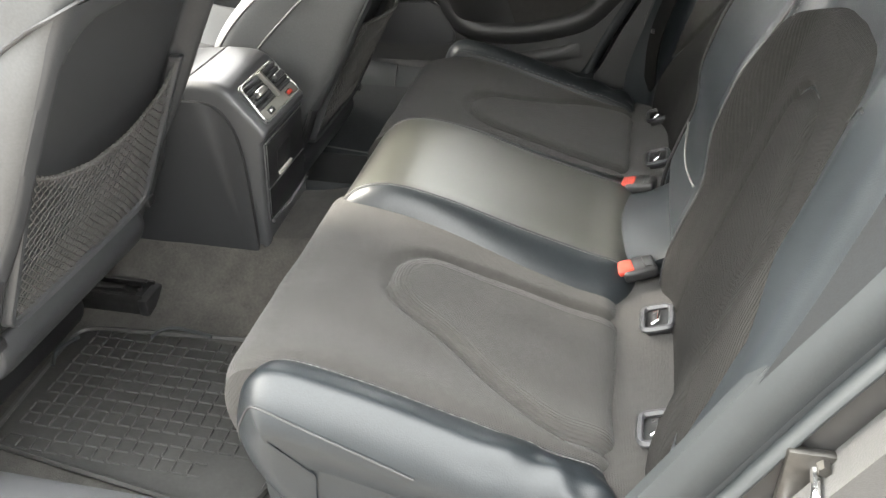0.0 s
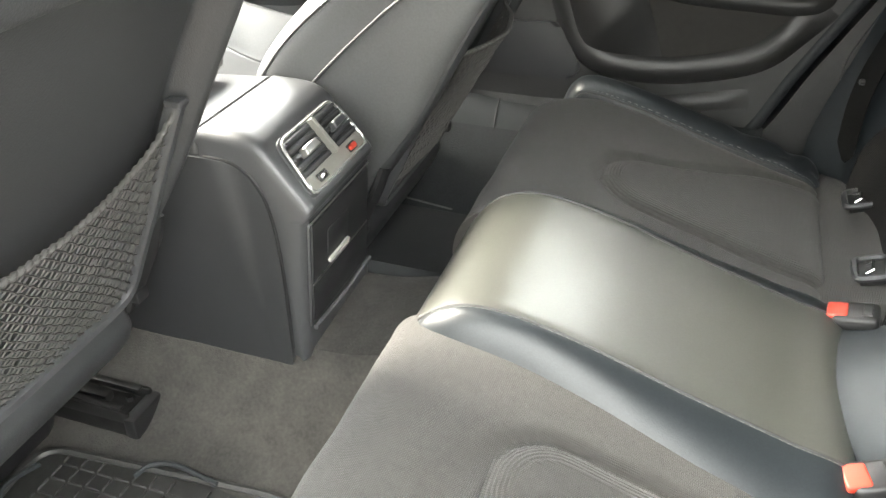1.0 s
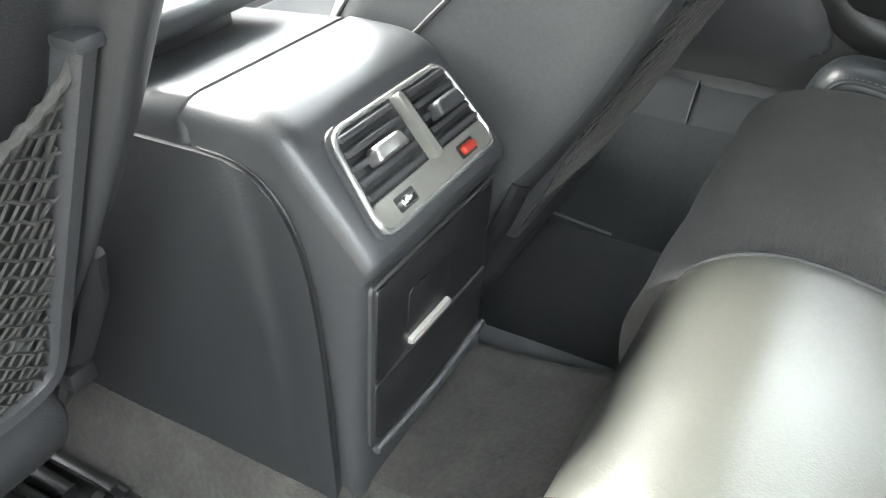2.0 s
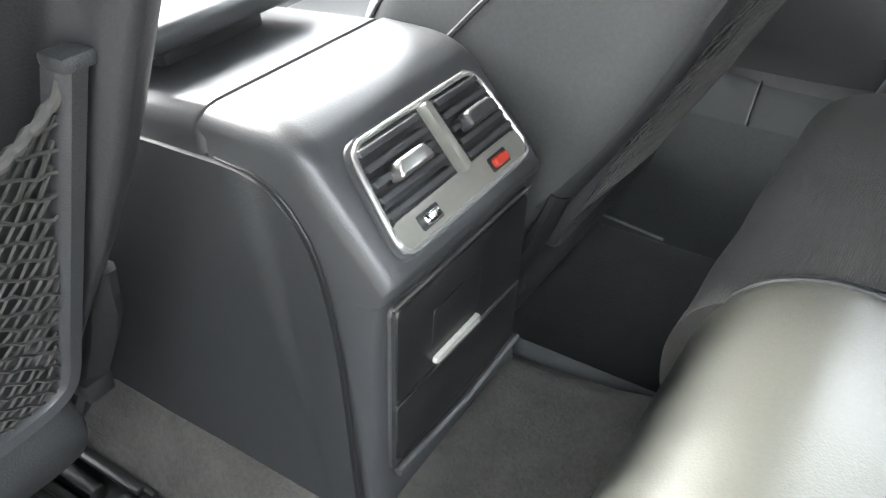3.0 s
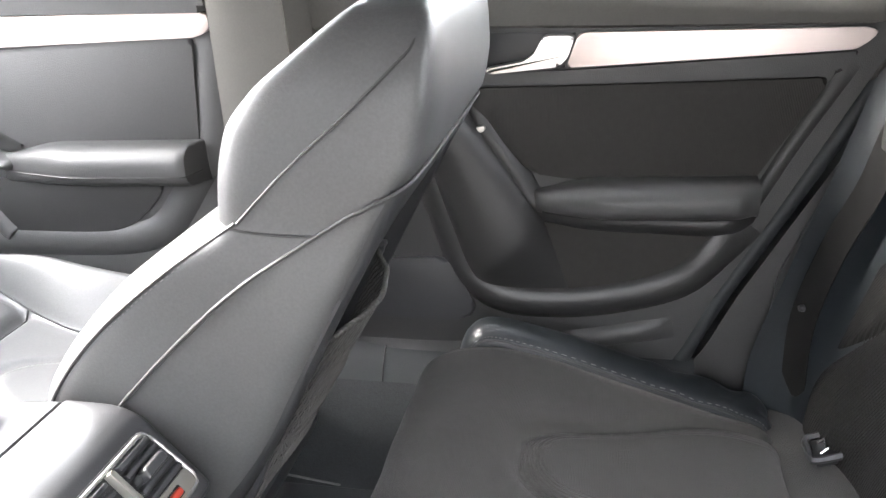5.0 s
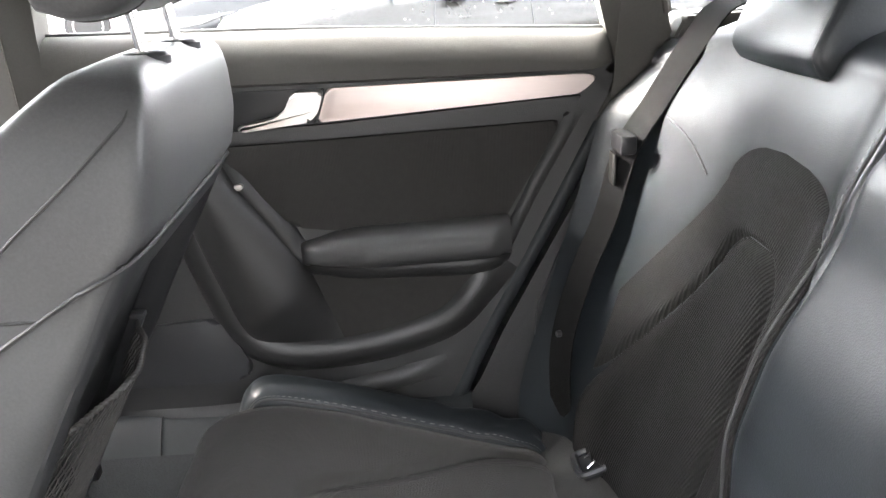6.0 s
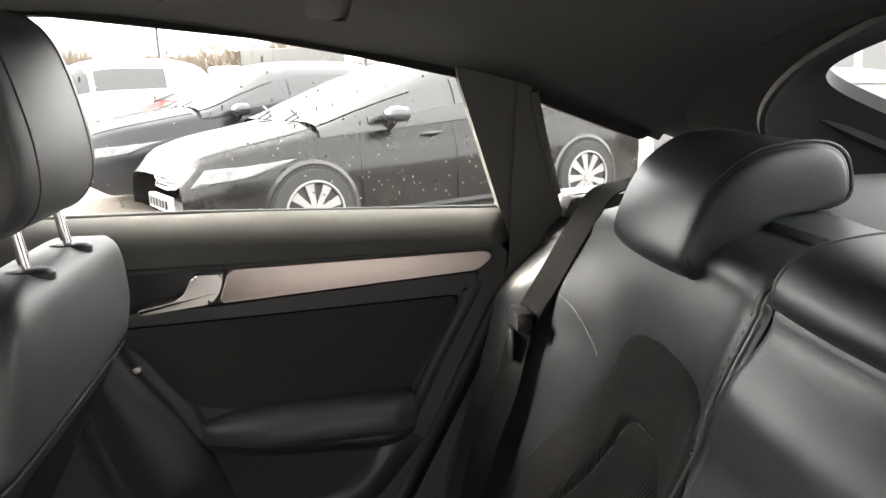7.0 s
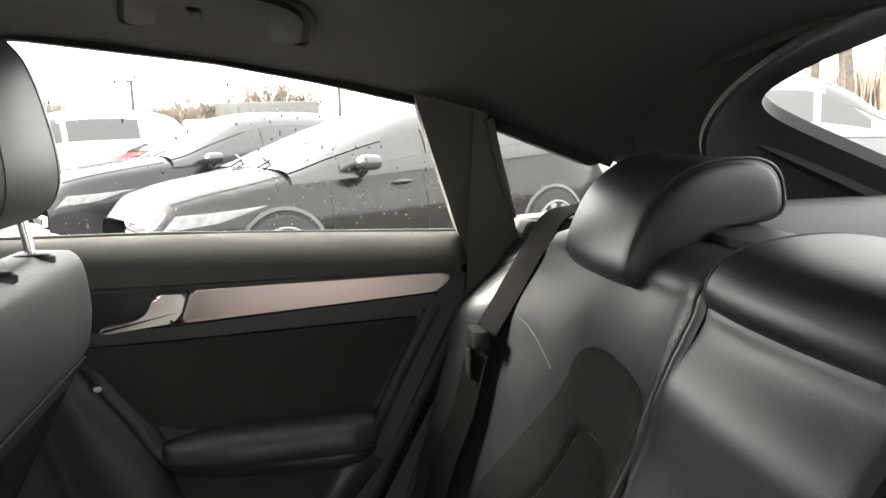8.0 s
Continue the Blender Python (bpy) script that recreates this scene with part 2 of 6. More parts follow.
def rounded(poly, r=0.02, n=5):
    """Rounds the corners of a 2D polygon."""
    out = []
    m = len(poly)
    for i in range(m):
        p, a, b = Vector(poly[i]), Vector(poly[i - 1]), Vector(poly[(i + 1) % m])
        da, db = (a - p), (b - p)
        ra = min(r, da.length * 0.45)
        rb = min(r, db.length * 0.45)
        s, e = p + da.normalized() * ra, p + db.normalized() * rb
        for k in range(n + 1):
            t = k / n
            out.append(tuple((1 - t) ** 2 * s + 2 * t * (1 - t) * p + t * t * e))
    return out


def join(bms):
    me = bpy.data.meshes.new("j")
    out = bmesh.new()
    for b in bms:
        b.to_mesh(me)
        b.free()
        out.from_mesh(me)
    bpy.data.meshes.remove(me)
    return out


def cylinder(p, q, r, r2=None, sides=20):
    p, q = Vector(p), Vector(q)
    d = (q - p).normalized()
    s = d.orthogonal().normalized()
    w = d.cross(s)
    r2 = r if r2 is None else r2
    ring = lambda c, k: [c + k * (math.cos(a) * s + math.sin(a) * w) for a in (2 * math.pi * i / sides for i in range(sides))]
    return loft([ring(p, r), ring(q, r2)])


def stitches(pts, step=0.006, r=0.0006):
    """A row of short threads along pts."""
    bms = []
    pts = [Vector(p) for p in pts]
    for a, b in zip(pts[::2], pts[1::2]):
        bms.append(tube([a, b], r, 4))
    return join(bms)


# ---------------------------------------------------------------- floor and car body
YC = -0.018            # middle of the rear bench
FLOOR_Y = [(-0.80, -0.115), (-0.30, -0.115), (-0.20, -0.085), (-0.15, -0.045), (-0.115, 0.03), (-0.095, 0.055), (0.09, 0.062),
           (0.115, 0.05), (0.135, 0.0), (0.20, -0.085), (0.30, -0.115), (0.80, -0.115)]


def floor_at(u, v):
    x, y = -1.25 + 1.75 * u, -0.74 + 1.48 * v
    z = table(FLOOR_Y, y)[0]
    z += 0.055 * sstep(0.02, 0.24, x) * sstep(0.16, 0.08, abs(y - 0.0))
    z += 0.004 * noise.noise(Vector((x * 9, y * 9, 0)))
    return Vector((x, y, z))


floor = solo("floor", sheet(floor_at, 70, 90, (0, 0, -0.05)), CARPET, "grey worn carpet over the car floor and tunnel", "floor", kind="structure")
solo("underbody", box(-1.9, 2.1, -0.80, 0.80, -0.20, -0.17, 0.01), BODY_DARK, "dark underside of the car body", "car body", kind="structure")

ROOF_EDGE = [(-1.05, 0.93), (-0.7, 1.04), (-0.3, 1.085), (0.18, 1.078), (0.45, 1.043), (0.6, 1.015), (0.755, 0.982), (0.888, 0.94), (1.055, 0.875), (1.25, 0.80)]


def lean(z):
    """Half width of the body's inside at a height."""
    return 0.735 - 0.31 * max(0.0, z - 0.76)


def ceil_z(x, y):
    """Height of the headliner."""
    ze = table(ROOF_EDGE, x)[0]
    s = min(1.0, abs(y) / (lean(ze) + 0.012))
    return ze + (0.075 + 0.10 * sstep(0.75, 1.15, x)) * (1 - s ** 2.6)


def roof_at(u, v):
    x = -0.75 + 1.84 * u
    s = -1 + 2 * v
    y = s * (lean(table(ROOF_EDGE, x)[0]) + 0.012)
    return Vector((x, y, ceil_z(x, y)))


solo("ceiling", sheet(roof_at, 50, 30, (0, 0, 0.035)), HEADLINER, "black fabric headliner under the roof", "ceiling", kind="structure")


def yl(x, y, z):
    """Lays a flat plate on the inward-leaning side above the sill."""
    return Vector((x, y + (lean(z) - 0.735), z))


def side_posts(sgn, name):
    """Pillars and rails round the side windows, as one trim per post."""
    mir = lambda x, y, z: Vector((x, sgn * (y + lean(z) - 0.735), z))
    posts = {
        "pillar_c": [(0.741, 1.03), (0.753, 0.975), (0.827, 0.757), (0.845, 0.70), (0.80, 0.62), (0.84, 0.60), (0.935, 0.735), (0.922, 0.778), (0.870, 0.938), (0.856, 1.02)],
        "pillar_b": [(-0.215, 0.02), (-0.035, 0.02), (-0.035, 0.78), (0.02, 1.09), (-0.07, 1.10), (-0.215, 0.78)],
        "rail": [(-0.72, 1.04), (-0.3, 1.082), (0.18, 1.077), (0.45, 1.041), (0.6, 1.011), (0.755, 0.974), (0.89, 0.929), (1.06, 0.862), (1.10, 0.90),
                 (0.89, 0.985), (0.6, 1.062), (0.18, 1.118), (-0.3, 1.123), (-0.72, 1.085)],
    }
    mats = {"pillar_c": PILLAR, "pillar_b": PILLAR, "rail": HEADLINER}
    labels = {"pillar_c": "grey trim of the post behind the rear door", "pillar_b": "grey trim of the post between the doors",
              "rail": "dark roof rail trim over the side windows"}
    if sgn < 0:
        posts["pillar_b"] = [(x - 0.22, z) for x, z in posts["pillar_b"]]
        posts["pillar_c"] = [(0.895, 0.955), (0.965, 0.76), (0.99, 0.66), (1.08, 0.66), (1.06, 0.88)]
    for k, poly in posts.items():
        solo("trim_" + k + name, slab(rounded(poly, 0.012, 3), 0.753 if k == "pillar_c" else 0.775, 0.722 if k != "rail" else 0.735, 0.015 if k == "pillar_c" else 0.016 if k != "rail" else 0.008, 6, mir), mats[k], labels[k], "pillar", kind="structure")


side_posts(1, "_right")
side_posts(-1, "_left")
solo("wall_right", slab([(-1.35, -0.2), (1.95, -0.2), (1.95, 0.70), (-1.35, 0.70)], 0.86, 0.805, 0, 1), BODY_DARK, "dark body side behind the doors and trim", "body side", kind="structure")
solo("trim_door_shut", slab(rounded([(0.40, -0.17), (0.52, 0.0), (0.62, 0.16), (0.66, 0.25), (0.73, 0.38), (0.86, 0.62), (0.95, 0.73), (1.0, 0.73), (1.0, -0.17)], 0.02), 0.80, 0.738, 0.006, 3), DOOR_SOFT,
     "dark trim behind the rear door opening", "side trim", kind="structure")
solo("trim_door_seal", tube(catmull([(0.50, 0.735, -0.05), (0.585, 0.735, 0.15), (0.635, 0.735, 0.26), (0.705, 0.735, 0.39), (0.79, 0.735, 0.55), (0.848, 0.735, 0.66), (0.872, 0.732, 0.72), (0.862, 0.73, 0.765)], 40), 0.0155, 12), SEAL,
     "black rubber seal along the rear door opening", "door seal", kind="structure")

# ---------------------------------------------------------------- rear quarter: shelf, hatch frame and window
solo("trim_quarter_right", slab(rounded([(0.84, 0.60), (0.935, 0.735), (0.935, 0.778), (1.08, 0.785), (1.9, 0.78), (1.9, 0.0), (0.70, 0.0), (0.72, 0.3)], 0.02), 0.80, 0.728, 0.01, 3),
     DOOR_SOFT, "dark side trim beside the rear seat", "side trim", kind="structure")
solo("trim_quarter_left", slab(rounded([(0.79, 0.0), (0.86, 0.15), (0.95, 0.33), (1.04, 0.51), (1.07, 0.64), (1.08, 0.785), (1.9, 0.78), (1.9, 0.0)], 0.02), 0.80, 0.728, 0.01, 3,
     lambda x, y, z: Vector((x, -y, z))), DOOR_SOFT, "dark side trim beside the rear seat", "side trim", kind="structure")
solo("parcel_shelf", sheet(lambda u, v: Vector((1.12 + 0.75 * u, -0.70 + 1.40 * v, 0.795 + 0.012 * math.sin(v * math.pi) + 0.02 * u)), 12, 16, (0, 0, -0.03)),
     CARPET_DARK, "dark carpeted parcel shelf behind the seats", "parcel shelf", kind="structure")


def ring_pow(v, k, cx, ax, ay):
    cs, sn = math.cos(2 * math.pi * v), math.sin(2 * math.pi * v)
    return cx - math.copysign(abs(cs) ** k, cs) * ax, math.copysign(abs(sn) ** k, sn) * ay


def hatch_outer(v):
    x, y = ring_pow(v, 0.20, 1.53, 0.45, 0.70)
    return Vector((x, y, ceil_z(x, y) - 0.45 * max(0, x - 1.25) + 0.002))


def hatch_lip(v):
    x, y = ring_pow(v, 0.42, 1.53, 0.415, 0.62)
    return Vector((x, y, 1.062 - 0.45 * max(0, x - 1.12) - 0.36 * abs(y) ** 1.5))


def hatch_inner(v):
    x, y = ring_pow(v, 0.18, 1.59, 0.372, 0.530)
    return Vector((x, y, 1.065 - 0.42 * max(0, x - 1.20) - 0.225 * abs(y) ** 1.3))


solo("trim_hatch_corner", sheet(lambda u, v: hatch_outer(v).lerp(hatch_lip(v), u), 6, 96, (0, 0, 0.02)), HEADLINER, "black headliner running to the tailgate lip", "headliner", kind="structure")
solo("trim_hatch", sheet(lambda u, v: hatch_lip(v).lerp(hatch_inner(v), u) + Vector((0, 0, 0.014 * math.sin(math.pi * u) - 0.008 * (1 - u))), 10, 96, (0, 0, 0.02)), PLASTIC_BLACK,
     "dark plastic trim ring round the rear window", "tailgate trim", kind="structure")
solo("trim_hatch_lip", tube([hatch_lip(k / 96) - Vector((0, 0, 0.006)) for k in range(96)], 0.007, 6, closed=True), PLASTIC_BLACK,
     "black rubber lip where the headliner meets the tailgate", "seal", kind="structure")
for sg, nm in ((1, "right"), (-1, "left")):
    solo("trim_hatch_side_" + nm, sheet(lambda u, v: Vector((1.04 + 0.86 * u, sg * (0.56 + 0.19 * v), ceil_z(1.04 + 0.86 * u, 0.56 + 0.19 * v) - 0.45 * max(0, 0.86 * u - 0.21) + 0.016)), 16, 6, (0, 0, 0.02)), HEADLINER,
         "black headliner beside the tailgate", "headliner", kind="structure")
solo("wall_rear", box(1.90, 1.95, -0.75, 0.75, -0.1, 0.80, 0.01), DOOR_SOFT, "dark panel closing the boot", "rear panel", kind="structure")

# front end that closes the cabin
solo("wall_front", box(-1.35, -1.28, -0.75, 0.75, -0.17, 0.62, 0.02), PLASTIC, "dark panel closing the front of the cabin", "front panel", kind="structure")
solo("dashboard", sheet(lambda u, v: Vector((-1.30 + 0.34 * u, -0.73 + 1.46 * v, 0.62 + 0.09 * math.sin(math.pi * min(1, u * 0.9 + 0.1)) - 0.10 * max(0, u - 0.75) * 4)), 14, 20, (0, 0, -0.28)),
     PLASTIC, "dark dashboard below the windscreen", "dashboard", kind="structure")
solo("trim_windscreen_header", box(-0.80, -0.72, -0.66, 0.66, 1.045, 1.10, 0.012), HEADLINER, "dark header above the windscreen", "header", kind="structure")
for sg, nm in ((1, "right"), (-1, "left")):
    solo("trim_pillar_a_" + nm, tube([(-1.22, sg * 0.73, 0.70), (-1.0, sg * 0.70, 0.90), (-0.72, sg * 0.64, 1.06)], 0.035, 10), PILLAR, "grey windscreen post trim", "pillar", kind="structure")

# left side: sill and the rear edge of the open doorway
solo("sill_left", box(-1.28, 0.72, -0.79, -0.70, -0.17, -0.03, 0.02), PLASTIC, "dark plastic door sill", "sill", kind="structure")
solo("trim_sill_carpet", sheet(lambda u, v: Vector((-1.0 + 1.6 * u, 0.735 - 0.13 * (0.40 + 0.60 * v) ** 0.8 - 0.008, 0.14 - 0.245 * (0.40 + 0.60 * v) ** 1.6 + 0.004)), 20, 12, (0, 0.01, -0.01)), CARPET_DARK,
     "dark carpet running up to the door sill", "carpet", kind="structure")
solo("sill_right", sheet(lambda u, v: Vector((-1.0 + 1.6 * u, 0.735 - 0.13 * v ** 0.8, 0.14 - 0.245 * v ** 1.6)), 20, 12, (0, 0.02, -0.02)), SILL, "dark plastic cover of the door sill", "sill", kind="structure")
solo("trim_sill_gap", tube([Vector((0.055, 0.735 - 0.13 * v ** 0.8 - 0.001, 0.14 - 0.245 * v ** 1.6)) for v in (k / 10 for k in range(11))], 0.0022, 5), PLASTIC_BLACK, "dark gap in the sill cover", "gap", kind="structure")
solo("wall_front_door_left", slab(rounded([(-1.28, -0.1), (-0.44, -0.1), (-0.44, 0.77), (-1.28, 0.76)], 0.03), 0.80, 0.735, 0.015, 3, lambda x, y, z: Vector((x, -y, z))),
     DOOR_SOFT, "dark closed front door beside the driver seat", "door", kind="structure")

jamb_curve = catmull([(0.62, -0.735, -0.10), (0.70, -0.735, 0.04), (0.775, -0.735, 0.19), (0.862, -0.735, 0.37), (0.945, -0.735, 0.53), (0.985, -0.735, 0.64), (0.955, -0.715, 0.76), (0.905, -0.69, 0.90)], 40)
jamb = thing("door_jamb", "grey rubber seal and trim round the open rear doorway", "door seal", kind="structure")


def band(curve, w0, w1, dy, thick):
    """A strip along a curve, from w0 to w1 across it in x, stepped by dy in y, with a rounded face."""
    rings = []
    for i, p in enumerate(curve):
        d = (curve[min(i + 1, len(curve) - 1)] - curve[max(i - 1, 0)]).normalized()
        n = Vector((d.z, 0, -d.x))
        r = []
        for k in range(9):
            t = k / 8
            r.append(p + n * (w0 + (w1 - w0) * t) + Vector((0, dy - thick * math.sin(math.pi * t), 0)))
        for k in range(8, -1, -1):
            t = k / 8
            r.append(p + n * (w0 + (w1 - w0) * t) + Vector((0, dy + 0.02, 0)))
        rings.append(r)
    return loft(rings)


part("trim_strip", band(jamb_curve, -0.02, 0.045, -0.005, 0.012), SEAL, jamb)
part("rubber_lip", band(jamb_curve, 0.047, 0.066, -0.012, 0.012), SEAL, jamb, "rounded rubber lip")
part("painted_edge", band(jamb_curve, 0.068, 0.115, -0.01, 0.006), BODY_DARK, jamb, "painted metal edge")
part("outer_skin", band(jamb_curve, 0.118, 0.30, -0.035, 0.015), BODY_DARK, jamb, "dark painted body side")

latch = thing("door_latch_striker", "zinc striker and bolts on the door jamb", "latch")
part("plate", box(0.885, 0.935, -0.765, -0.752, 0.205, 0.30, 0.004), ZINC, latch)
part("loop", tube(catmull([(0.895, -0.765, 0.225), (0.898, -0.80, 0.23), (0.905, -0.81, 0.25), (0.912, -0.80, 0.272), (0.915, -0.765, 0.28)], 16), 0.005, 8), CHROME, latch)
for k, zz in enumerate((0.217, 0.288)):
    part("bolt", cylinder((0.922, -0.763, zz), (0.922, -0.776, zz), 0.008, 0.007, 6), ZINC, latch)


# ---------------------------------------------------------------- doors on the right
def door_slab(poly, y0, y1, bev, r=0.012):
    return slab(rounded(poly, r, 4), y0, y1, bev, 4)


def ridge(curve, width, height, y):
    """A soft raised welt along a curve of (x, z) on a door."""
    pts = catmull([(x, y, z) for x, z in curve], 46)
    rings = []
    for i, p in enumerate(pts):
        d = (pts[min(i + 1, 45)] - pts[max(i - 1, 0)]).normalized()
        n = Vector((d.z, 0, -d.x))
        h = height * (0.08 + 0.92 * sstep(0, 7, i) * sstep(45, 38, i))
        r = [p + n * width * (k / 5 - 1) + Vector((0, -h * math.cos((k / 5 - 1) * math.pi / 2) ** 0.8 if 0 < k < 10 else 0.0, 0)) for k in range(11)]
        r += [p + n * width + Vector((0, 0.02, 0)), p - n * width + Vector((0, 0.02, 0))]
        rings.append(r)
    return loft(rings)


rear_door = thing("rear_door", "closed rear door with dark padded panel and aluminium strip", "car door")
part("panel", door_slab([(-0.03, 0.0), (0.48, 0.0), (0.578, 0.16), (0.618, 0.25), (0.693, 0.39), (0.828, 0.655), (0.858, 0.70), (0.845, 0.755), (-0.03, 0.77)], 0.80, 0.722, 0.012), DOOR_SOFT, rear_door)
part("outer_skin", slab(rounded([(-0.05, -0.12), (0.48, -0.12), (0.62, 0.25), (0.86, 0.68), (0.85, 0.725), (-0.05, 0.735)], 0.03), 0.80, 0.86, 0.02, 3), BODY_DARK, rear_door, "dark painted outside")


def upper_pad_at(u, v):
    """The rolled ledge under the side window, from the glass over its round shoulder down to the strip."""
    x = -0.03 + 0.878 * u
    top = table([(-0.03, 0.786), (0.35, 0.781), (0.848, 0.763)], x)[0]
    low = table([(-0.03, 0.698), (0.35, 0.697), (0.80, 0.702), (0.848, 0.715)], x)[0]
    e = sstep(1.0, 0.975, u)
    if v < 0.6:
        a = v / 0.6 * math.pi / 2
        return Vector((x, 0.748 - 0.047 * e * math.sin(a) ** 0.85, top - 0.048 * (1 - math.cos(a))))
    t = (v - 0.6) / 0.4
    return Vector((x, 0.748 - e * (0.047 - 0.006 * t - 0.02 * sstep(0.85, 1.0, t)), top - 0.048 + (low - top + 0.048) * t))


part("upper_pad", sheet(upper_pad_at, 60, 26, (0, 0.012, -0.003)), PILLAR, rear_door, "soft grey ledge under the window")
part("window_seal", tube([(-0.03, 0.742, 0.786), (0.34, 0.742, 0.781), (0.83, 0.740, 0.763)], 0.004, 8), RUBBER, rear_door, "black rubber window seal")
strip = part("aluminium_strip", door_slab([(0.371, 0.640), (0.389, 0.692), (0.792, 0.697), (0.812, 0.692), (0.800, 0.678), (0.782, 0.666)], 0.73, 0.711, 0.003, 0.008), ALU, rear_door, "pale brushed aluminium strip")
part("handle_bowl", door_slab([(0.205, 0.632), (0.205, 0.692), (0.386, 0.692), (0.368, 0.637)], 0.73, 0.719, 0.003, 0.006), PLASTIC_BLACK, rear_door, "black bowl behind the handle")
part("door_handle", door_slab([(0.336, 0.690), (0.384, 0.690), (0.374, 0.658), (0.360, 0.644), (0.25, 0.632), (0.247, 0.640), (0.305, 0.651), (0.322, 0.662)], 0.718, 0.695, 0.006, 0.008), SATIN, rear_door, "satin metal handle")
part("lower_ledge", door_slab([(0.16, 0.612), (0.16, 0.630), (0.37, 0.636), (0.79, 0.664), (0.765, 0.630), (0.40, 0.617)], 0.73, 0.709, 0.008, 0.008), DOOR_SOFT, rear_door)
part("fabric_insert", door_slab([(0.195, 0.606), (0.40, 0.612), (0.757, 0.625), (0.655, 0.452), (0.375, 0.462), (0.315, 0.470), (0.22, 0.585)], 0.73, 0.713, 0.008, 0.015), DOOR_INSERT, rear_door, "dark woven fabric insert")
part("rear_rim", ridge([(0.785, 0.645), (0.72, 0.53), (0.675, 0.44), (0.655, 0.40)], 0.012, 0.007, 0.722), DOOR_SOFT, rear_door)


def armrest_at(u, v):
    """A wedge: pointed where it meets the pull grip, running full into the door's rear rim."""
    x = 0.318 + 0.350 * u
    e = min(1.0, (u / 0.34)) ** 0.55 * (1 - 0.25 * sstep(0.9, 1.0, u)) if u > 0 else 0.0
    a = math.pi * (v - 0.5)
    zc = 0.428 + 0.012 * u
    return Vector((x, 0.725 - 0.080 * e * max(0.0, math.cos(a)) ** 0.5, zc + (0.026 if a < 0 else 0.034 * (0.4 + 0.6 * sstep(0.0, 0.3, u))) * math.copysign(abs(math.sin(a)) ** 0.8, a)))


part("armrest", sheet(armrest_at, 40, 24, (0, 0.004, 0)), DOOR_SOFT, rear_door, "black leather armrest pad")
part("armrest_seam", tube([armrest_at(0.06 + 0.93 * k / 40, 0.24) + Vector((0, -0.0008, 0)) for k in range(41)], 0.0013, 5), PLASTIC_BLACK, rear_door)
part("grab_frame", ridge([(0.185, 0.625), (0.235, 0.548), (0.29, 0.470), (0.325, 0.418), (0.40, 0.395), (0.52, 0.39), (0.63, 0.392), (0.668, 0.43)], 0.026, 0.017, 0.724), DOOR_GRIP, rear_door)
part("pocket_frame", ridge([(0.12, 0.60), (0.145, 0.49), (0.185, 0.36), (0.215, 0.285), (0.27, 0.245), (0.35, 0.238), (0.45, 0.25), (0.56, 0.285), (0.62, 0.345), (0.66, 0.395)], 0.032, 0.018, 0.722), DOOR_GRIP, rear_door)
part("map_pocket", door_slab([(0.30, 0.385), (0.62, 0.382), (0.595, 0.325), (0.53, 0.285), (0.40, 0.265), (0.335, 0.27)], 0.73, 0.716, 0.006, 0.02), DOOR_INSERT, rear_door, "dark storage pocket")
part("grab_bowl", door_slab([(0.175, 0.55), (0.225, 0.52), (0.30, 0.42), (0.30, 0.30), (0.25, 0.265), (0.215, 0.31)], 0.73, 0.718, 0.006, 0.02), PLASTIC_BLACK, rear_door)
GRIP_L = catmull([(0.125, 0, 0.585), (0.145, 0, 0.49), (0.185, 0, 0.36), (0.215, 0, 0.285), (0.26, 0, 0.248)], 41)
GRIP_R = catmull([(0.190, 0, 0.618), (0.235, 0, 0.548), (0.29, 0, 0.470), (0.335, 0, 0.395), (0.385, 0, 0.262)], 41)


def grip_at(u, v):
    k = min(40, int(round(u * 40)))
    p = GRIP_L[k].lerp(GRIP_R[k], v)
    return Vector((p.x, 0.716 - 0.034 * math.sin(math.pi * min(1, max(0, v))) ** 0.6 * sstep(0.0, 0.1, u) * sstep(1.0, 0.75, u), p.z))


part("pull_grip", sheet(grip_at, 40, 16, (0, 0.01, 0)), DOOR_GRIP, rear_door, "dark padded pull grip")
part("speaker_grille", door_slab([(-0.01, 0.300), (0.04, 0.306), (0.165, 0.315), (0.188, 0.296), (0.226, 0.218), (0.205, 0.196), (-0.01, 0.194)], 0.73, 0.712, 0.008, 0.02), PLASTIC, rear_door, "dark speaker cover")
part("lower_moulding", ridge([(-0.02, 0.125), (0.2, 0.13), (0.4, 0.165), (0.56, 0.20)], 0.02, 0.012, 0.722), DOOR_SOFT, rear_door)
part("child_lock_badge", door_slab([(0.231, 0.549), (0.245, 0.552), (0.248, 0.546), (0.238, 0.540)], 0.70, 0.692, 0.002, 0.003), SATIN, rear_door, "small bright switch")

rear_glass_mat = bpy.data.materials.new("clear_glass")
rear_glass_mat.use_nodes = True
gb = rear_glass_mat.node_tree.nodes["Principled BSDF"]
gb.inputs["Transmission Weight"].default_value, gb.inputs["Roughness"].default_value, gb.inputs["IOR"].default_value = 1.0, 0.0, 1.02
gb.inputs["Base Color"].default_value = (0.97, 0.98, 0.97, 1)


def pane(poly, sgn=1):
    return slab(poly, 0.752, 0.756, 0, 1, lambda x, y, z: Vector((x, sgn * (y + lean(z) - 0.735), z)))


win_r = tagged(part("window_1", pane([(-0.03, 0.77), (0.845, 0.752), (0.76, 0.985), (0.6, 1.02), (0.45, 1.05), (0.18, 1.085), (0.0, 1.09)]), rear_glass_mat, None, "", 0),
               "raised side window wet with rain", "window", kind="structure")
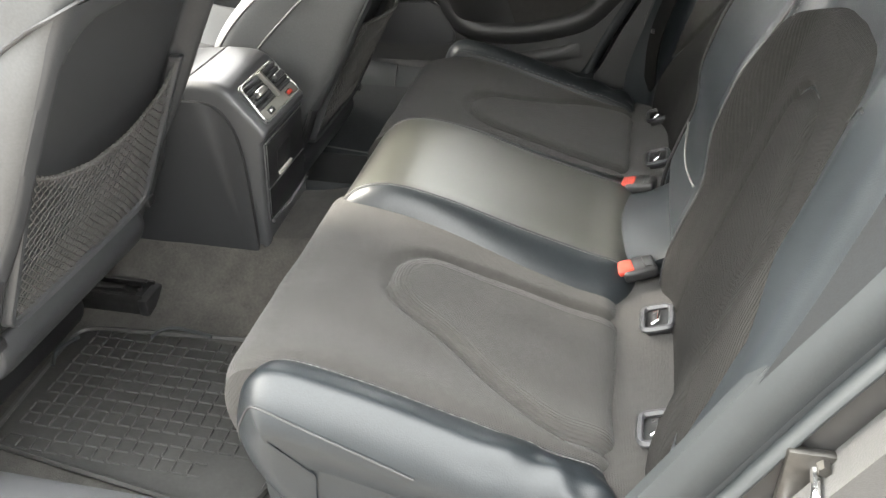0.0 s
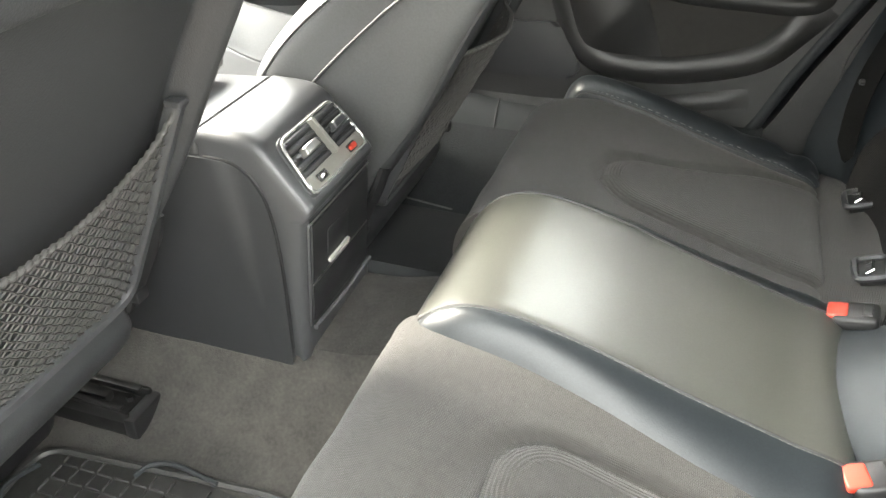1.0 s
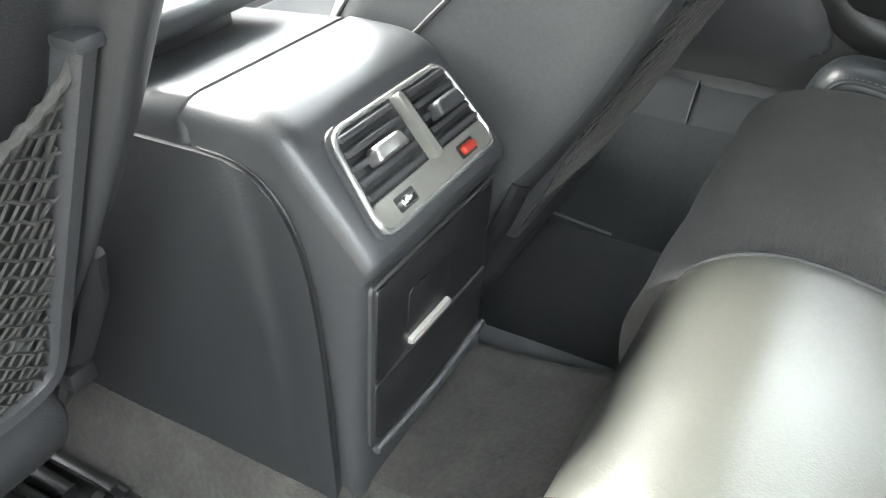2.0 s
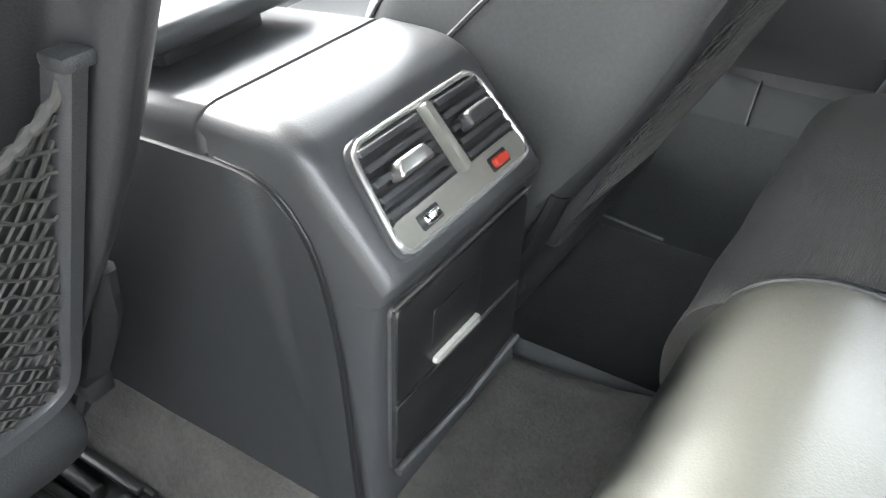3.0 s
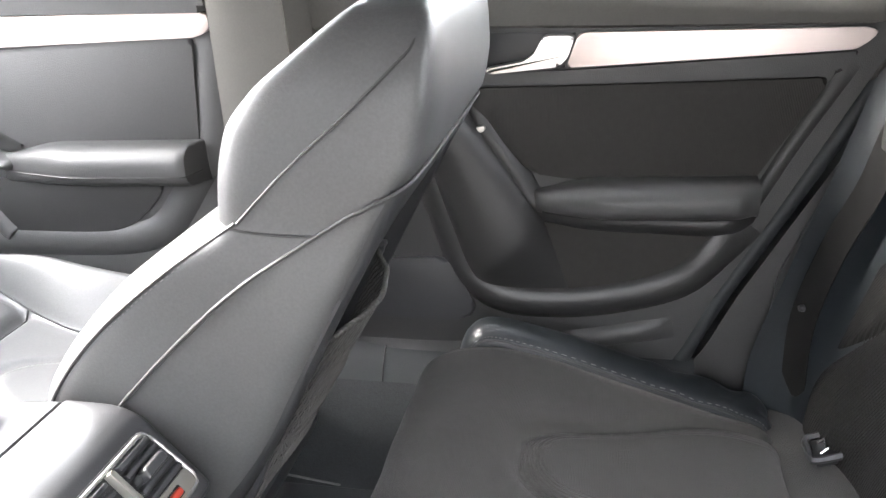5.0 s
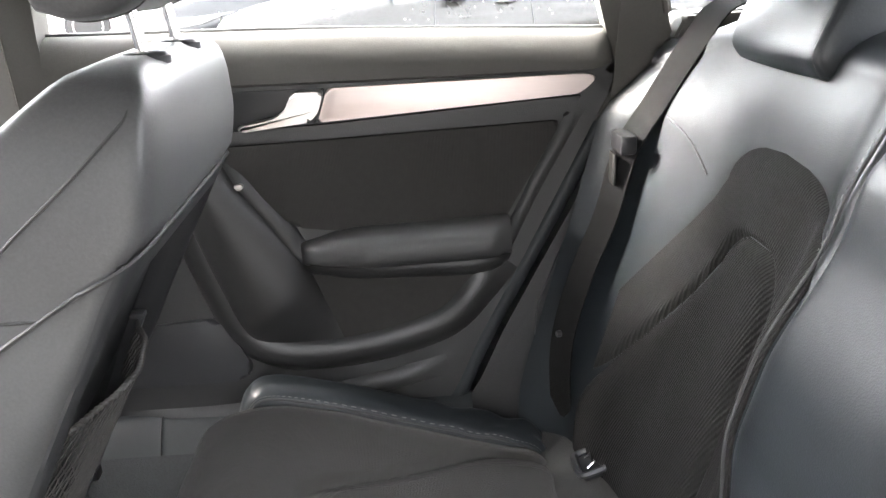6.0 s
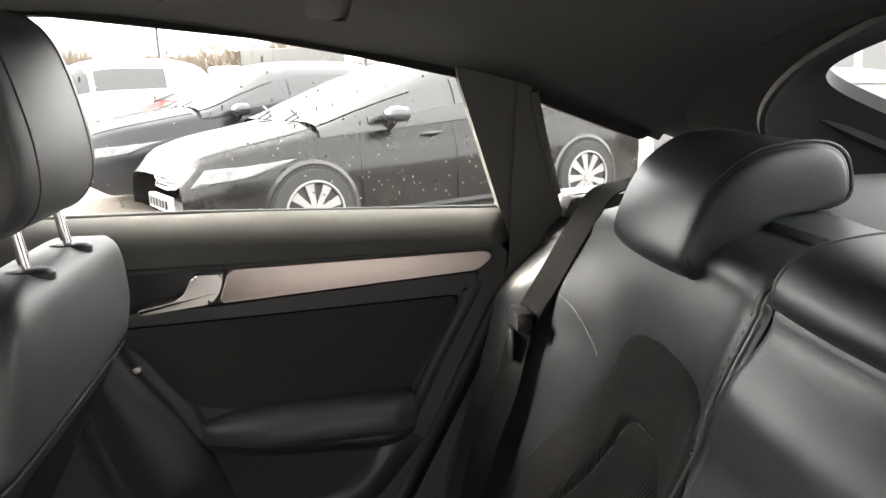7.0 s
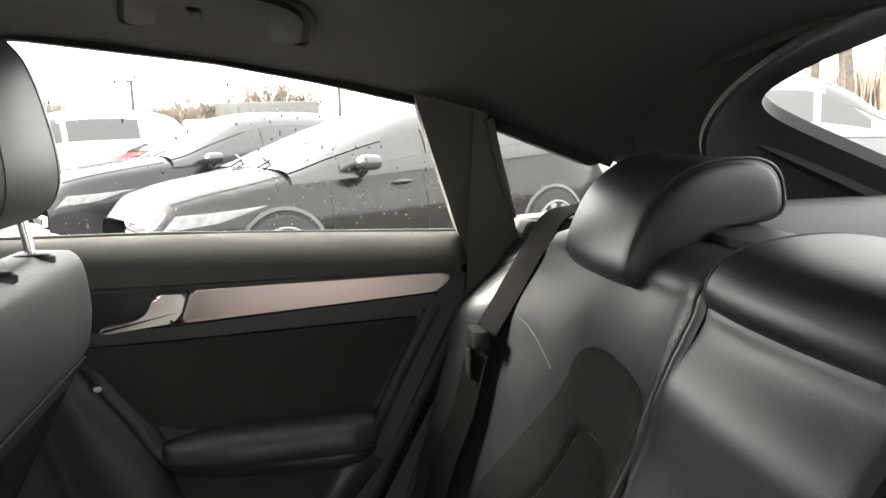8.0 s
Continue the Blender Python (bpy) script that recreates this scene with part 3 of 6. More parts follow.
quart = tagged(part("window_2", pane([(0.90, 0.765), (1.12, 0.775), (1.08, 0.868), (0.865, 0.955)]), rear_glass_mat, None, "", 0),
               "small fixed quarter window behind the door", "window", kind="structure")
for o in (win_r, quart):
    o.visible_shadow = False
solo("trim_quarter_rim", tube([yl(x, 0.722, z) for x, z in ((0.869, 0.950), (0.888, 0.88), (0.918, 0.785))], 0.008, 8), PILLAR, "pale edge of the quarter window", "trim", kind="structure")
solo("trim_quarter_sill", slab(rounded([(0.925, 0.745), (1.14, 0.757), (1.12, 0.783), (0.94, 0.777)], 0.006), 0.77, 0.700, 0.006, 3), PILLAR, "pale grey sill under the quarter window", "sill", kind="structure")

front_door = thing("front_door", "closed front passenger door with grey padded panel", "car door")
part("panel", door_slab([(-1.28, -0.05), (-0.222, -0.05), (-0.222, 0.765), (-1.28, 0.77)], 0.81, 0.752, 0.012), DOOR_SOFT, front_door)
part("outer_skin", slab(rounded([(-1.28, -0.12), (-0.23, -0.12), (-0.23, 0.775), (-1.28, 0.775)], 0.03), 0.81, 0.86, 0.02, 3), BODY_DARK, front_door, "dark painted outside")
part("upper_pad", door_slab([(-1.28, 0.727), (-0.225, 0.727), (-0.225, 0.772), (-1.28, 0.775)], 0.77, 0.732, 0.015), DOOR_SOFT, front_door)
part("aluminium_strip", door_slab([(-1.05, 0.655), (-1.05, 0.720), (-0.225, 0.727), (-0.222, 0.70), (-0.25, 0.686)], 0.76, 0.741, 0.003), ALU, front_door, "pale brushed aluminium strip")
part("insert", door_slab([(-0.80, 0.590), (-0.80, 0.655), (-0.26, 0.690), (-0.275, 0.480), (-0.60, 0.478)], 0.76, 0.744, 0.008, 0.02), DOOR_SOFT, front_door)
part("rear_rim", ridge([(-0.228, 0.73), (-0.238, 0.62), (-0.256, 0.50), (-0.30, 0.425), (-0.36, 0.345), (-0.42, 0.315), (-0.52, 0.303), (-0.70, 0.300), (-0.95, 0.297)], 0.030, 0.009, 0.752), DOOR_SOFT, front_door)
part("map_pocket", door_slab([(-0.70, 0.315), (-0.52, 0.318), (-0.44, 0.335), (-0.37, 0.395), (-0.355, 0.43), (-0.76, 0.425)], 0.76, 0.747, 0.006, 0.03), DOOR_GRIP, front_door, "dark smooth storage pocket")


def farm_at(u, v):
    """A wedge: pointed at the grab handle in front, full at the rear."""
    x = -0.690 + 0.432 * u
    e = (min(1.0, u / 0.45) ** 0.6 if u > 0 else 0.0) * (1 - 0.93 * sstep(0.95, 1.0, u))
    a = math.pi * (v - 0.5)
    grow = 0.35 + 0.65 * sstep(0.0, 0.35, u)
    return Vector((x, 0.758 - 0.080 * e * max(0.0, math.cos(a)) ** 0.5, 0.462 + 0.012 * u + (0.042 if a < 0 else 0.036 * grow) * math.copysign(abs(math.sin(a)) ** 0.8, a)))


part("armrest", sheet(farm_at, 48, 28, (0, 0.004, 0)), DOOR_SOFT, front_door, "black leather armrest pad")
part("armrest_seam", tube([farm_at(0.08 + 0.90 * k / 40, 0.40) + Vector((0, 0.0006, 0)) for k in range(41)], 0.0016, 5), RUBBER, front_door)
part("grab_frame", ridge([(-0.88, 0.60), (-0.80, 0.530), (-0.74, 0.485), (-0.68, 0.462), (-0.62, 0.460)], 0.017, 0.040, 0.752), DOOR_SOFT, front_door)
part("grab_bowl", door_slab([(-0.83, 0.575), (-0.74, 0.560), (-0.625, 0.492), (-0.665, 0.478), (-0.755, 0.515)], 0.76, 0.746, 0.004, 0.01), DOOR_GRIP, front_door, "dark bowl behind the grab handle")
part("lower_brace", ridge([(-0.80, 0.46), (-0.755, 0.385), (-0.71, 0.325), (-0.69, 0.305)], 0.026, 0.012, 0.752), DOOR_SOFT, front_door)


# ---------------------------------------------------------------- rear bench
def ribbed(bm, fn, name, mat, parent, label=""):
    """Like part(), with the distance to the sewn ribs kept on the mesh."""
    me = finish(bm, 60)
    at = me.attributes.new("rib", "FLOAT", "POINT")
    at.data.foreach_set("value", [fn(v.co) for v in me.vertices])
    return part(name, me, mat, parent, label)


PAD = catmull([(0.220, 0, -0.11), (0.176, 0, 0.0), (0.146, 0, 0.085), (0.147, 0, 0.150), (0.178, 0, 0.196), (0.245, 0, 0.212), (0.36, 0, 0.193), (0.50, 0, 0.150),
               (0.63, 0, 0.110), (0.70, 0, 0.088), (0.715, 0, 0.03)], 91)


def on_profile(u, lift=0.0, back=0.0):
    f = u * 90
    k = min(int(f), 89)
    p = PAD[k].lerp(PAD[k + 1], f - k)
    d = (PAD[k + 1] - PAD[k]).normalized()
    n = Vector((-d.z, 0, d.x))
    return p + n * lift + Vector((back, 0, 0))


def insert_distance(x, a):
    """a: distance from the bench middle. Signed distance to the sewn edge of the seat insert, negative inside."""
    outer = 0.437 + 0.145 * sstep(0.36, 0.66, x)
    inner = 0.272
    e = abs(a - (inner + outer) / 2) - (outer - inner) / 2
    f = 0.338 - x
    r = 0.075
    if e + r > 0 and f + r > 0:
        return math.hypot(e + r, f + r) - r
    return max(e, f)


def crease(d, w):
    return math.exp(-(d / w) ** 2)


def rear_cushion(sgn, name_label):
    cushion = thing("rear_seat_cushion", name_label, "car seat cushion", group="rear seat cushions")

    def pad_at(u, v):
        a = 0.135 + (0.622 - 0.135) * v
        p = on_profile(u)
        d = insert_distance(p.x, a)
        lift = -0.0105 * crease(d, 0.009) + 0.005 * sstep(0.0, -0.035, d) - 0.012 * crease(a - 0.622, 0.02)
        lift += 0.010 * sstep(0.50, 0.62, a) * sstep(0.2, 0.3, p.x)
        lift += 0.0022 * noise.noise(Vector((p.x * 14, a * 14 * sgn, 2.0)))
        q = on_profile(u, lift)
        return Vector((q.x, YC + sgn * a, q.z))

    def rib(co):
        d = insert_distance(co.x, abs(co.y - YC))
        return max(-0.034, min(0.0, d)) / 0.0052

    ribbed(sheet(pad_at, 130, 110, (0.10, 0, -0.05)), rib, "seat_pad", FABRIC, cushion, "charcoal ribbed fabric pad")

    def bolster_at(u, v):
        ang = math.pi * v
        p = on_profile(u, 0.0)
        f = sstep(0.0, 0.25, u) * (1 - 0.5 * sstep(0.80, 1.0, u))
        a = 0.668 - 0.050 * math.cos(ang)
        rise = 0.040 * math.sin(ang) ** 0.75 * f - 0.014 + 0.055 * max(0, -math.cos(ang)) * -0.6
        fold = math.sin(p.x * 78 + 2.2 * math.sin(ang * 1.7 + sgn) + 1.5 * noise.noise(Vector((p.x * 9, ang, sgn))))
        rise += (0.0042 * fold * math.sin(ang) + 0.004 * noise.noise(Vector((p.x * 25, ang * 2.2, sgn)))) * sstep(0.46, 0.60, p.x)
        q = on_profile(u, rise)
        return Vector((q.x + 0.078 * sstep(0.62, 0.30, u), YC + sgn * a, q.z))

    part("side_bolster", sheet(bolster_at, 80, 22, (0.05, -sgn * 0.012, -0.06)), LEATHER, cushion, "black leather side bolster", 60)
    part("side_face", slab(rounded([(0.27, -0.10), (0.245, 0.02), (0.24, 0.11), (0.265, 0.155), (0.32, 0.175), (0.50, 0.135), (0.70, 0.075), (0.72, -0.05)], 0.02), 0.66, 0.703, 0.012, 3,
         lambda x, y, z: Vector((x, YC + sgn * y, z))), LEATHER, cushion, "black leather side face")
    seam = [bolster_at(0.10 + 0.86 * k / 60, 0.10) + Vector((0, 0, 0.0035)) for k in range(61)]
    part("seam_cord", tube(seam, 0.0022, 6), PIPING, cushion)
    low = [bolster_at(0.22 + 0.46 * k / 60, 0.50 + 0.42 * (k / 60) ** 0.8) + Vector((0, sgn * 0.001, 0.001)) for k in range(61)]
    part("lower_seam_cord", tube(low, 0.0018, 6), PIPING, cushion)
    st = [bolster_at(0.12 + 0.84 * k / 150, 0.16) + Vector((0, 0, 0.0012)) for k in range(151)]
    part("stitching", stitches(st), STITCH, cushion, "grey stitching")
    return cushion


rear_cushion(-1, "charcoal fabric rear seat cushion with black leather bolster")
rear_cushion(1, "charcoal fabric rear seat cushion with black leather bolster")

middle = thing("rear_middle_cushion", "raised black leather middle cushion of the rear bench", "car seat cushion", group="rear seat cushions")


def middle_at(u, v):
    s = -1 + 2 * v
    p = on_profile(u)
    w = 0.046 + 0.055 * sstep(0.26, 0.68, p.x)
    top = 0.150
    if abs(s) < 0.62:
        a = s / 0.62 * top
        lift = 0.032 - 0.003 * crease(abs(a) - top, 0.006)
    else:
        k = (abs(s) - 0.62) / 0.38
        a = math.copysign(top + w * k, s)
        lift = 0.030 - 0.052 * k ** 1.25 + 0.008 * math.sin(math.pi * k)
    lift *= sstep(-0.05, 0.22, u) + 0.0
    q = on_profile(u, lift, 0.050 * sstep(0.75, 0.35, u))
    return Vector((q.x, YC + a, q.z))


# top panel has the window's sheen in its colour, the bolsters do not
part("cushion", sheet(lambda u, v: middle_at(u, 0.19 + 0.62 * v), 90, 40, (0.10, 0, -0.06)), LEATHER_SHEEN, middle, "shiny leather panel with window sheen in its colour", 60)
for v0, v1 in ((0.0, 0.188), (0.812, 1.0)):
    part("side_bolster", sheet(lambda u, v, v0=v0, v1=v1: middle_at(u, v0 + (v1 - v0) * v), 90, 16, (0.10, 0, -0.06)), LEATHER, middle, "black leather side bolster", 60)
for s in (0.195, 0.805):
    part("seam_cord", tube([middle_at(0.16 + 0.80 * k / 70, s) + Vector((0, 0, 0.0014)) for k in range(71)], 0.0019, 6), PIPING, middle)
for s in (0.203, 0.797):
    part("stitching", stitches([middle_at(0.16 + 0.80 * k / 170, s - 0.012 if s < 0.5 else s + 0.012) + Vector((0, 0, 0.0008)) for k in range(171)]), STITCH, middle, "grey stitching")

shelf = solo("trim_seat_gap", sheet(lambda u, v: Vector((0.69 + 0.13 * u, -0.69 + 1.36 * v, 0.082 + 0.010 * math.sin(v * 60) * 0.1 + 0.03 * u ** 2 + 0.012 * crease(-0.68 + 1.36 * v - YC, 0.13))), 10, 80, (0, 0, -0.05)),
             FABRIC, "charcoal fabric strip between rear cushion and backrest", "seat fabric", kind="structure")
solo("trim_buckle_panel", sheet(lambda u, v: Vector((0.695 + 0.115 * u, -0.155 + 0.275 * v, 0.108 + 0.016 * math.sin(math.pi * v) ** 0.6 + 0.05 * u ** 2)), 10, 24, (0, 0, -0.04)),
     LEATHER, "black leather panel between the belt buckles", "seat leather", kind="structure")


def buckle(x, y, z, turn):
    b = thing("belt_buckle", "seat belt buckle with a red release button", "seat belt buckle", group="rear belt buckles", loc=(x, y, z))
    w = box(-0.006, 0.055, -0.024, 0.024, -0.012, 0.012, 0.008, 3)
    part("housing", w, PLASTIC_BLACK, b).location = (0, 0, 0)
    r = box(-0.013, 0.016, -0.018, 0.018, 0.002, 0.0135, 0.004, 3)
    part("release_button", r, RED, b, "red release button").location = (0, 0, 0)
    part("slot", box(0.034, 0.046, -0.015, 0.015, 0.010, 0.0135, 0.001), STEEL, b).location = (0, 0, 0)
    b.rotation_euler = (0, radians(-14), radians(turn))
    return b


buckle(0.715, -0.178, 0.112, 14)
buckle(0.712, 0.139, 0.118, -8)


def child_anchor(x, y, z):
    a = thing("child_seat_anchor", "recessed black holder with a bright steel anchor bar", "anchor", group="child seat anchors", loc=(x, y, z))
    frame_pts = [(0.024 * math.copysign(abs(math.cos(t)) ** 0.4, math.cos(t)), 0.030 * math.copysign(abs(math.sin(t)) ** 0.4, math.sin(t)), 0.004) for t in (2 * math.pi * k / 24 for k in range(24))]
    part("frame", tube(frame_pts, 0.0055, 6, closed=True), PLASTIC, a).location = (0, 0, 0)
    part("pocket", box(-0.02, 0.02, -0.026, 0.026, -0.012, 0.002, 0.004), PLASTIC_BLACK, a).location = (0, 0, 0)
    part("bar", tube([(-0.008, -0.014, 0.003), (0.002, -0.012, 0.008), (0.004, 0.012, 0.008), (-0.006, 0.015, 0.003)], 0.003, 8), CHROME, a).location = (0, 0, 0)
    a.rotation_euler = (0, radians(-20), 0)


for yy in (-0.31, -0.565, 0.29, 0.525):
    child_anchor(0.772, yy, 0.112)


# ---- backrests
BACK = [(-0.02, 0.792), (0.12, 0.808), (0.30, 0.855), (0.45, 0.898), (0.60, 0.938), (0.70, 0.964), (0.745, 0.980)]
DISH = [(0.152, -0.034), (0.19, -0.025), (0.23, -0.005), (0.27, 0.0), (0.44, 0.0), (0.50, -0.008), (0.56, -0.026), (0.62, -0.046), (0.66, -0.062), (0.70, -0.105), (0.725, -0.140)]


def inner_lean(z):
    """How far the middle of the backrest stands forward below the shoulders."""
    return 0.028 * sstep(0.62, 0.48, z) * sstep(0.29, 0.42, z)


def back_face(a, z, low=-1.0):
    """Front face of an outer backrest, a from the bench middle."""
    fade = 1 - 0.62 * sstep(0.62, 0.76, z)
    return table(BACK, z)[0] + max(low, table(DISH, a)[0]) * fade + 0.012 * sstep(0.18, 0.04, z) - inner_lean(z) * sstep(0.235, 0.165, a)


LOW = {1: -1.0, -1: -0.040}


def outer_back_at(sgn):
    def fn(u, v):
        a = 0.152 + (0.725 - 0.152) * v
        drop = 0.035 * sstep(0.60, 0.725, a)
        e = 0.005 * crease(a - 0.152, 0.006) + 0.010 * crease(a - 0.725, 0.02)
        if u < 0.72:
            z = 0.02 + (0.742 - drop - 0.02) * (u / 0.72)
            x = back_face(a, z, LOW[sgn]) + e
        else:
            t = (u - 0.72) / 0.28 * math.pi * 0.62
            z0 = 0.742 - drop
            x = back_face(a, z0, LOW[sgn]) + 0.085 * (1 - math.cos(t)) + e
            z = z0 + 0.048 * math.sin(t)
        x += 0.0015 * noise.noise(Vector((z * 12, a * 12, sgn)))
        return Vector((x, YC + sgn * a, z))
    return fn


def arch_distance(a, z):
    """Signed distance to the sewn arch within the fabric panel of a backrest, negative inside."""
    lo, hi = 0.272, 0.420 + 0.75 * max(0.0, 0.49 - z)
    e, f, r = abs(a - (lo + hi) / 2) - (hi - lo) / 2, z - 0.540, 0.060
    if e + r > 0 and f + r > 0:
        return math.hypot(e + r, f + r) - r
    return max(e, f)


def back_insert(sgn, top, low, proud):
    """Fabric panel with a rounded top lying on the backrest, its outer edge running out towards the foot."""
    def fn(u, v):
        z = low + (top - low) * u ** 0.9
        lo = 0.156 + 0.030 * sstep(0.585, 0.640, z)
        hi = 0.472 + 0.72 * min(0.21, max(0.0, 0.585 - z)) + (0.04 if sgn < 0 else 0.0)
        t = max(0.0, (z - (top - 0.085)) / 0.085)
        f = max(0.0, 1 - t ** 2.6) ** 0.45
        c = (lo + hi) / 2 + 0.03 * t
        hw = max(0.004, (hi - lo) / 2 * f)
        s = -1 + 2 * v
        a = c + s * hw
        x = back_face(a, z, LOW[sgn]) - proud * max(0, 1 - abs(s) ** 10) * min(1, (1 - u) * 30)
        g = arch_distance(a, z)
        x += 0.010 * crease(g, 0.008) - 0.006 * sstep(0.0, -0.04, g)
        return Vector((x, YC + sgn * a, z))
    return fn


bench = thing("rear_bench", "black leather rear seat backs with charcoal fabric panels", "car seat")


def outer_back(sgn):
    fn = outer_back_at(sgn)
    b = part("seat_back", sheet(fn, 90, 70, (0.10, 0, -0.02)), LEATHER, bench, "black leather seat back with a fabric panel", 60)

    def rib(co):
        return (abs(co.y - YC) + 0.35 * co.z) / 0.0050

    ribbed(sheet(back_insert(sgn, 0.645, 0.04, 0.009), 130, 100, (0.02, 0, 0)), rib, "fabric_panel", FABRIC_SHADED, b, "ribbed fabric panel with shade in its colour")
    part("inner_seam_cord", tube([fn(0.05 + 0.80 * k / 60, 0.022) + Vector((-0.004, 0, 0)) for k in range(61)], 0.0022, 6), PIPING, b)
    part("stitching", stitches([fn(0.10 + 0.72 * k / 160, 0.046) + Vector((-0.0016, 0, 0)) for k in range(161)]), STITCH, b, "grey stitching")
    # shoulder seam from the outer edge to the fabric panel
    cr = [Vector((back_face(a, z) - 0.001, YC + sgn * a, z)) for a, z in [(0.640 - 0.118 * t, 0.640 - 0.060 * t + 0.010 * math.sin(math.pi * t)) for t in (k / 20 for k in range(21))]]
    part("shoulder_seam", tube(cr, 0.0013, 5), PLASTIC_BLACK, b)
    return b


outer_back(1)
outer_back(-1)



def mid_back_at(u, v):
    a = -0.150 + 0.300 * v
    e = 0.005 * crease(abs(a) - 0.150, 0.006)
    bow = -0.004 * math.cos(a / 0.148 * math.pi / 2)
    if u < 0.8:
        z = 0.13 + 0.605 * u / 0.8
        x = table(BACK, z)[0] - 0.036 + e + bow - inner_lean(z)
        x += 0.02 * sstep(0.20, 0.13, z) + 0.024 * sstep(0.665, 0.735, z)
    else:
        t = (u - 0.8) / 0.2 * math.pi * 0.6
        x = table(BACK, 0.735)[0] - 0.012 + e + bow + 0.08 * (1 - math.cos(t))
        z = 0.735 + 0.05 * math.sin(t)
    return Vector((x, YC + a, z))


mid_back = part("middle_back", sheet(mid_back_at, 70, 40, (0.10, 0, -0.02)), LEATHER, bench, "smooth black leather middle panel", 60)
part("pull_label", tube([mid_back_at(0.20 - 0.02 * math.sin(t * math.pi), 0.06 + 0.88 * t) + Vector((-0.003, 0, 0)) for t in (k / 30 for k in range(31))], 0.0018, 6), STITCH, mid_back, "pale edge of the armrest flap")


def pad_loft(profile, y0, y1, rnd, n=22, dish=0.0):
    """A padded body: closed profile in (x, z) swept from y0 to y1 with rounded ends."""
    ring0 = catmull([(x, 0, z) for x, z in profile] + [(profile[0][0], 0, profile[0][1])], 61)[:-1]
    c = sum(ring0, Vector()) / len(ring0)
    rings = []
    for k in range(n + 1):
        t = k / n
        y = y0 + (y1 - y0) * (0.5 - 0.5 * math.cos(math.pi * t))
        e = min(y - y0, y1 - y)
        f = 1.0 if e > rnd else math.sqrt(max(0.0, 1 - ((rnd - e) / rnd) ** 2))
        f = 0.93 + 0.07 * f
        s = (y - (y0 + y1) / 2) / ((y1 - y0) / 2)
        rings.append([Vector((c.x + (p.x - c.x) * f + dish * s * s, y, c.z + (p.z - c.z) * f)) for p in ring0])
    # soft domed ends
    for k in range(1, 9):
        f = 0.93 * math.cos(k / 8 * math.pi / 2 * 0.96) ** 0.8
        o = 0.011 * math.sin(k / 8 * math.pi / 2)
        for y, at in ((y1 + o, len(rings)), (y0 - o, 0)):
            rings.insert(at, [Vector((c.x + (p.x - c.x) * f + dish, y, c.z + (p.z - c.z) * f)) for p in ring0])
    return loft(rings), ring0, c


HEAD = [(0.958, 0.735), (0.946, 0.757), (0.960, 0.800), (0.984, 0.842), (1.020, 0.872), (1.062, 0.887), (1.122, 0.887), (1.151, 0.868), (1.158, 0.828), (1.140, 0.812), (1.095, 0.805), (1.052, 0.789), (1.024, 0.762), (0.998, 0.740), (0.976, 0.731)]


def rear_headrest(sgn):
    h = thing("rear_headrest", "black leather rear headrest standing on two posts", "headrest", group="rear headrests")
    y0, y1 = sorted((YC + sgn * 0.330, YC + sgn * 0.566))
    bm, ring, c = pad_loft(HEAD, y0, y1, 0.014, 40, 0.008)
    part("pad", bm, LEATHER, h, "", 60)
    for k, yy in enumerate((y0 + 0.006, y1 - 0.006)):
        s = 0.982
        pts = [Vector((c.x + (p.x - c.x) * s + 0.0105, yy, c.z + (p.z - c.z) * s)) for p in ring]
        pts = [p + Vector((p.x - c.x, 0, p.z - c.z)).normalized() * 0.001 for p in pts]
        part("piping", tube(pts, 0.0028, 6, closed=True), PIPING, h)
        part("stitching", stitches([Vector((p.x + 0.009, yy + (0.009 if k == 0 else -0.009), p.z)) + Vector((p.x - c.x, 0, p.z - c.z)).normalized() * -0.0005 for p in catmull(ring + ring[:1], 221)]), STITCH, h, "grey stitching")
    for d in (-0.075, 0.075):
        yy = (y0 + y1) / 2 + d
        part("post", cylinder((1.09, yy, 0.80), (1.105, yy, 0.835), 0.006), CHROME, h)
        part("collar", box(1.06, 1.125, yy - 0.022, yy + 0.022, 0.784, 0.802, 0.006), PLASTIC_BLACK, h)


rear_headrest(1)
rear_headrest(-1)
mh = thing("rear_middle_headrest", "low black leather middle headrest over the backrest", "headrest", group="rear headrests")
bm, ring, c = pad_loft([(0.985, 0.744), (0.956, 0.752), (0.953, 0.776), (0.976, 0.803), (1.02, 0.816), (1.09, 0.820), (1.15, 0.810), (1.15, 0.785), (1.05, 0.775), (1.012, 0.756)], YC - 0.148, YC + 0.148, 0.03, 26, 0.01)
part("pad", bm, LEATHER, mh, "", 60)
for yy in (YC - 0.136, YC + 0.136):
    part("piping", tube([Vector((c.x + (p.x - c.x) * 0.965 + 0.008, yy, c.z + (p.z - c.z) * 0.965)) for p in ring], 0.0025, 6, closed=True), PIPING, mh)

solo("trim_backrest_top", sheet(lambda u, v: Vector((1.06 + 0.10 * u, -0.68 + 1.36 * v, 0.800 + 0.006 * math.sin(math.pi * u) - 0.03 * sstep(0.56, 0.68, abs(-0.68 + 1.36 * v)))), 6, 60, (0, 0, -0.10)),
     LEATHER, "black leather top of the rear backrest", "seat leather", kind="structure")


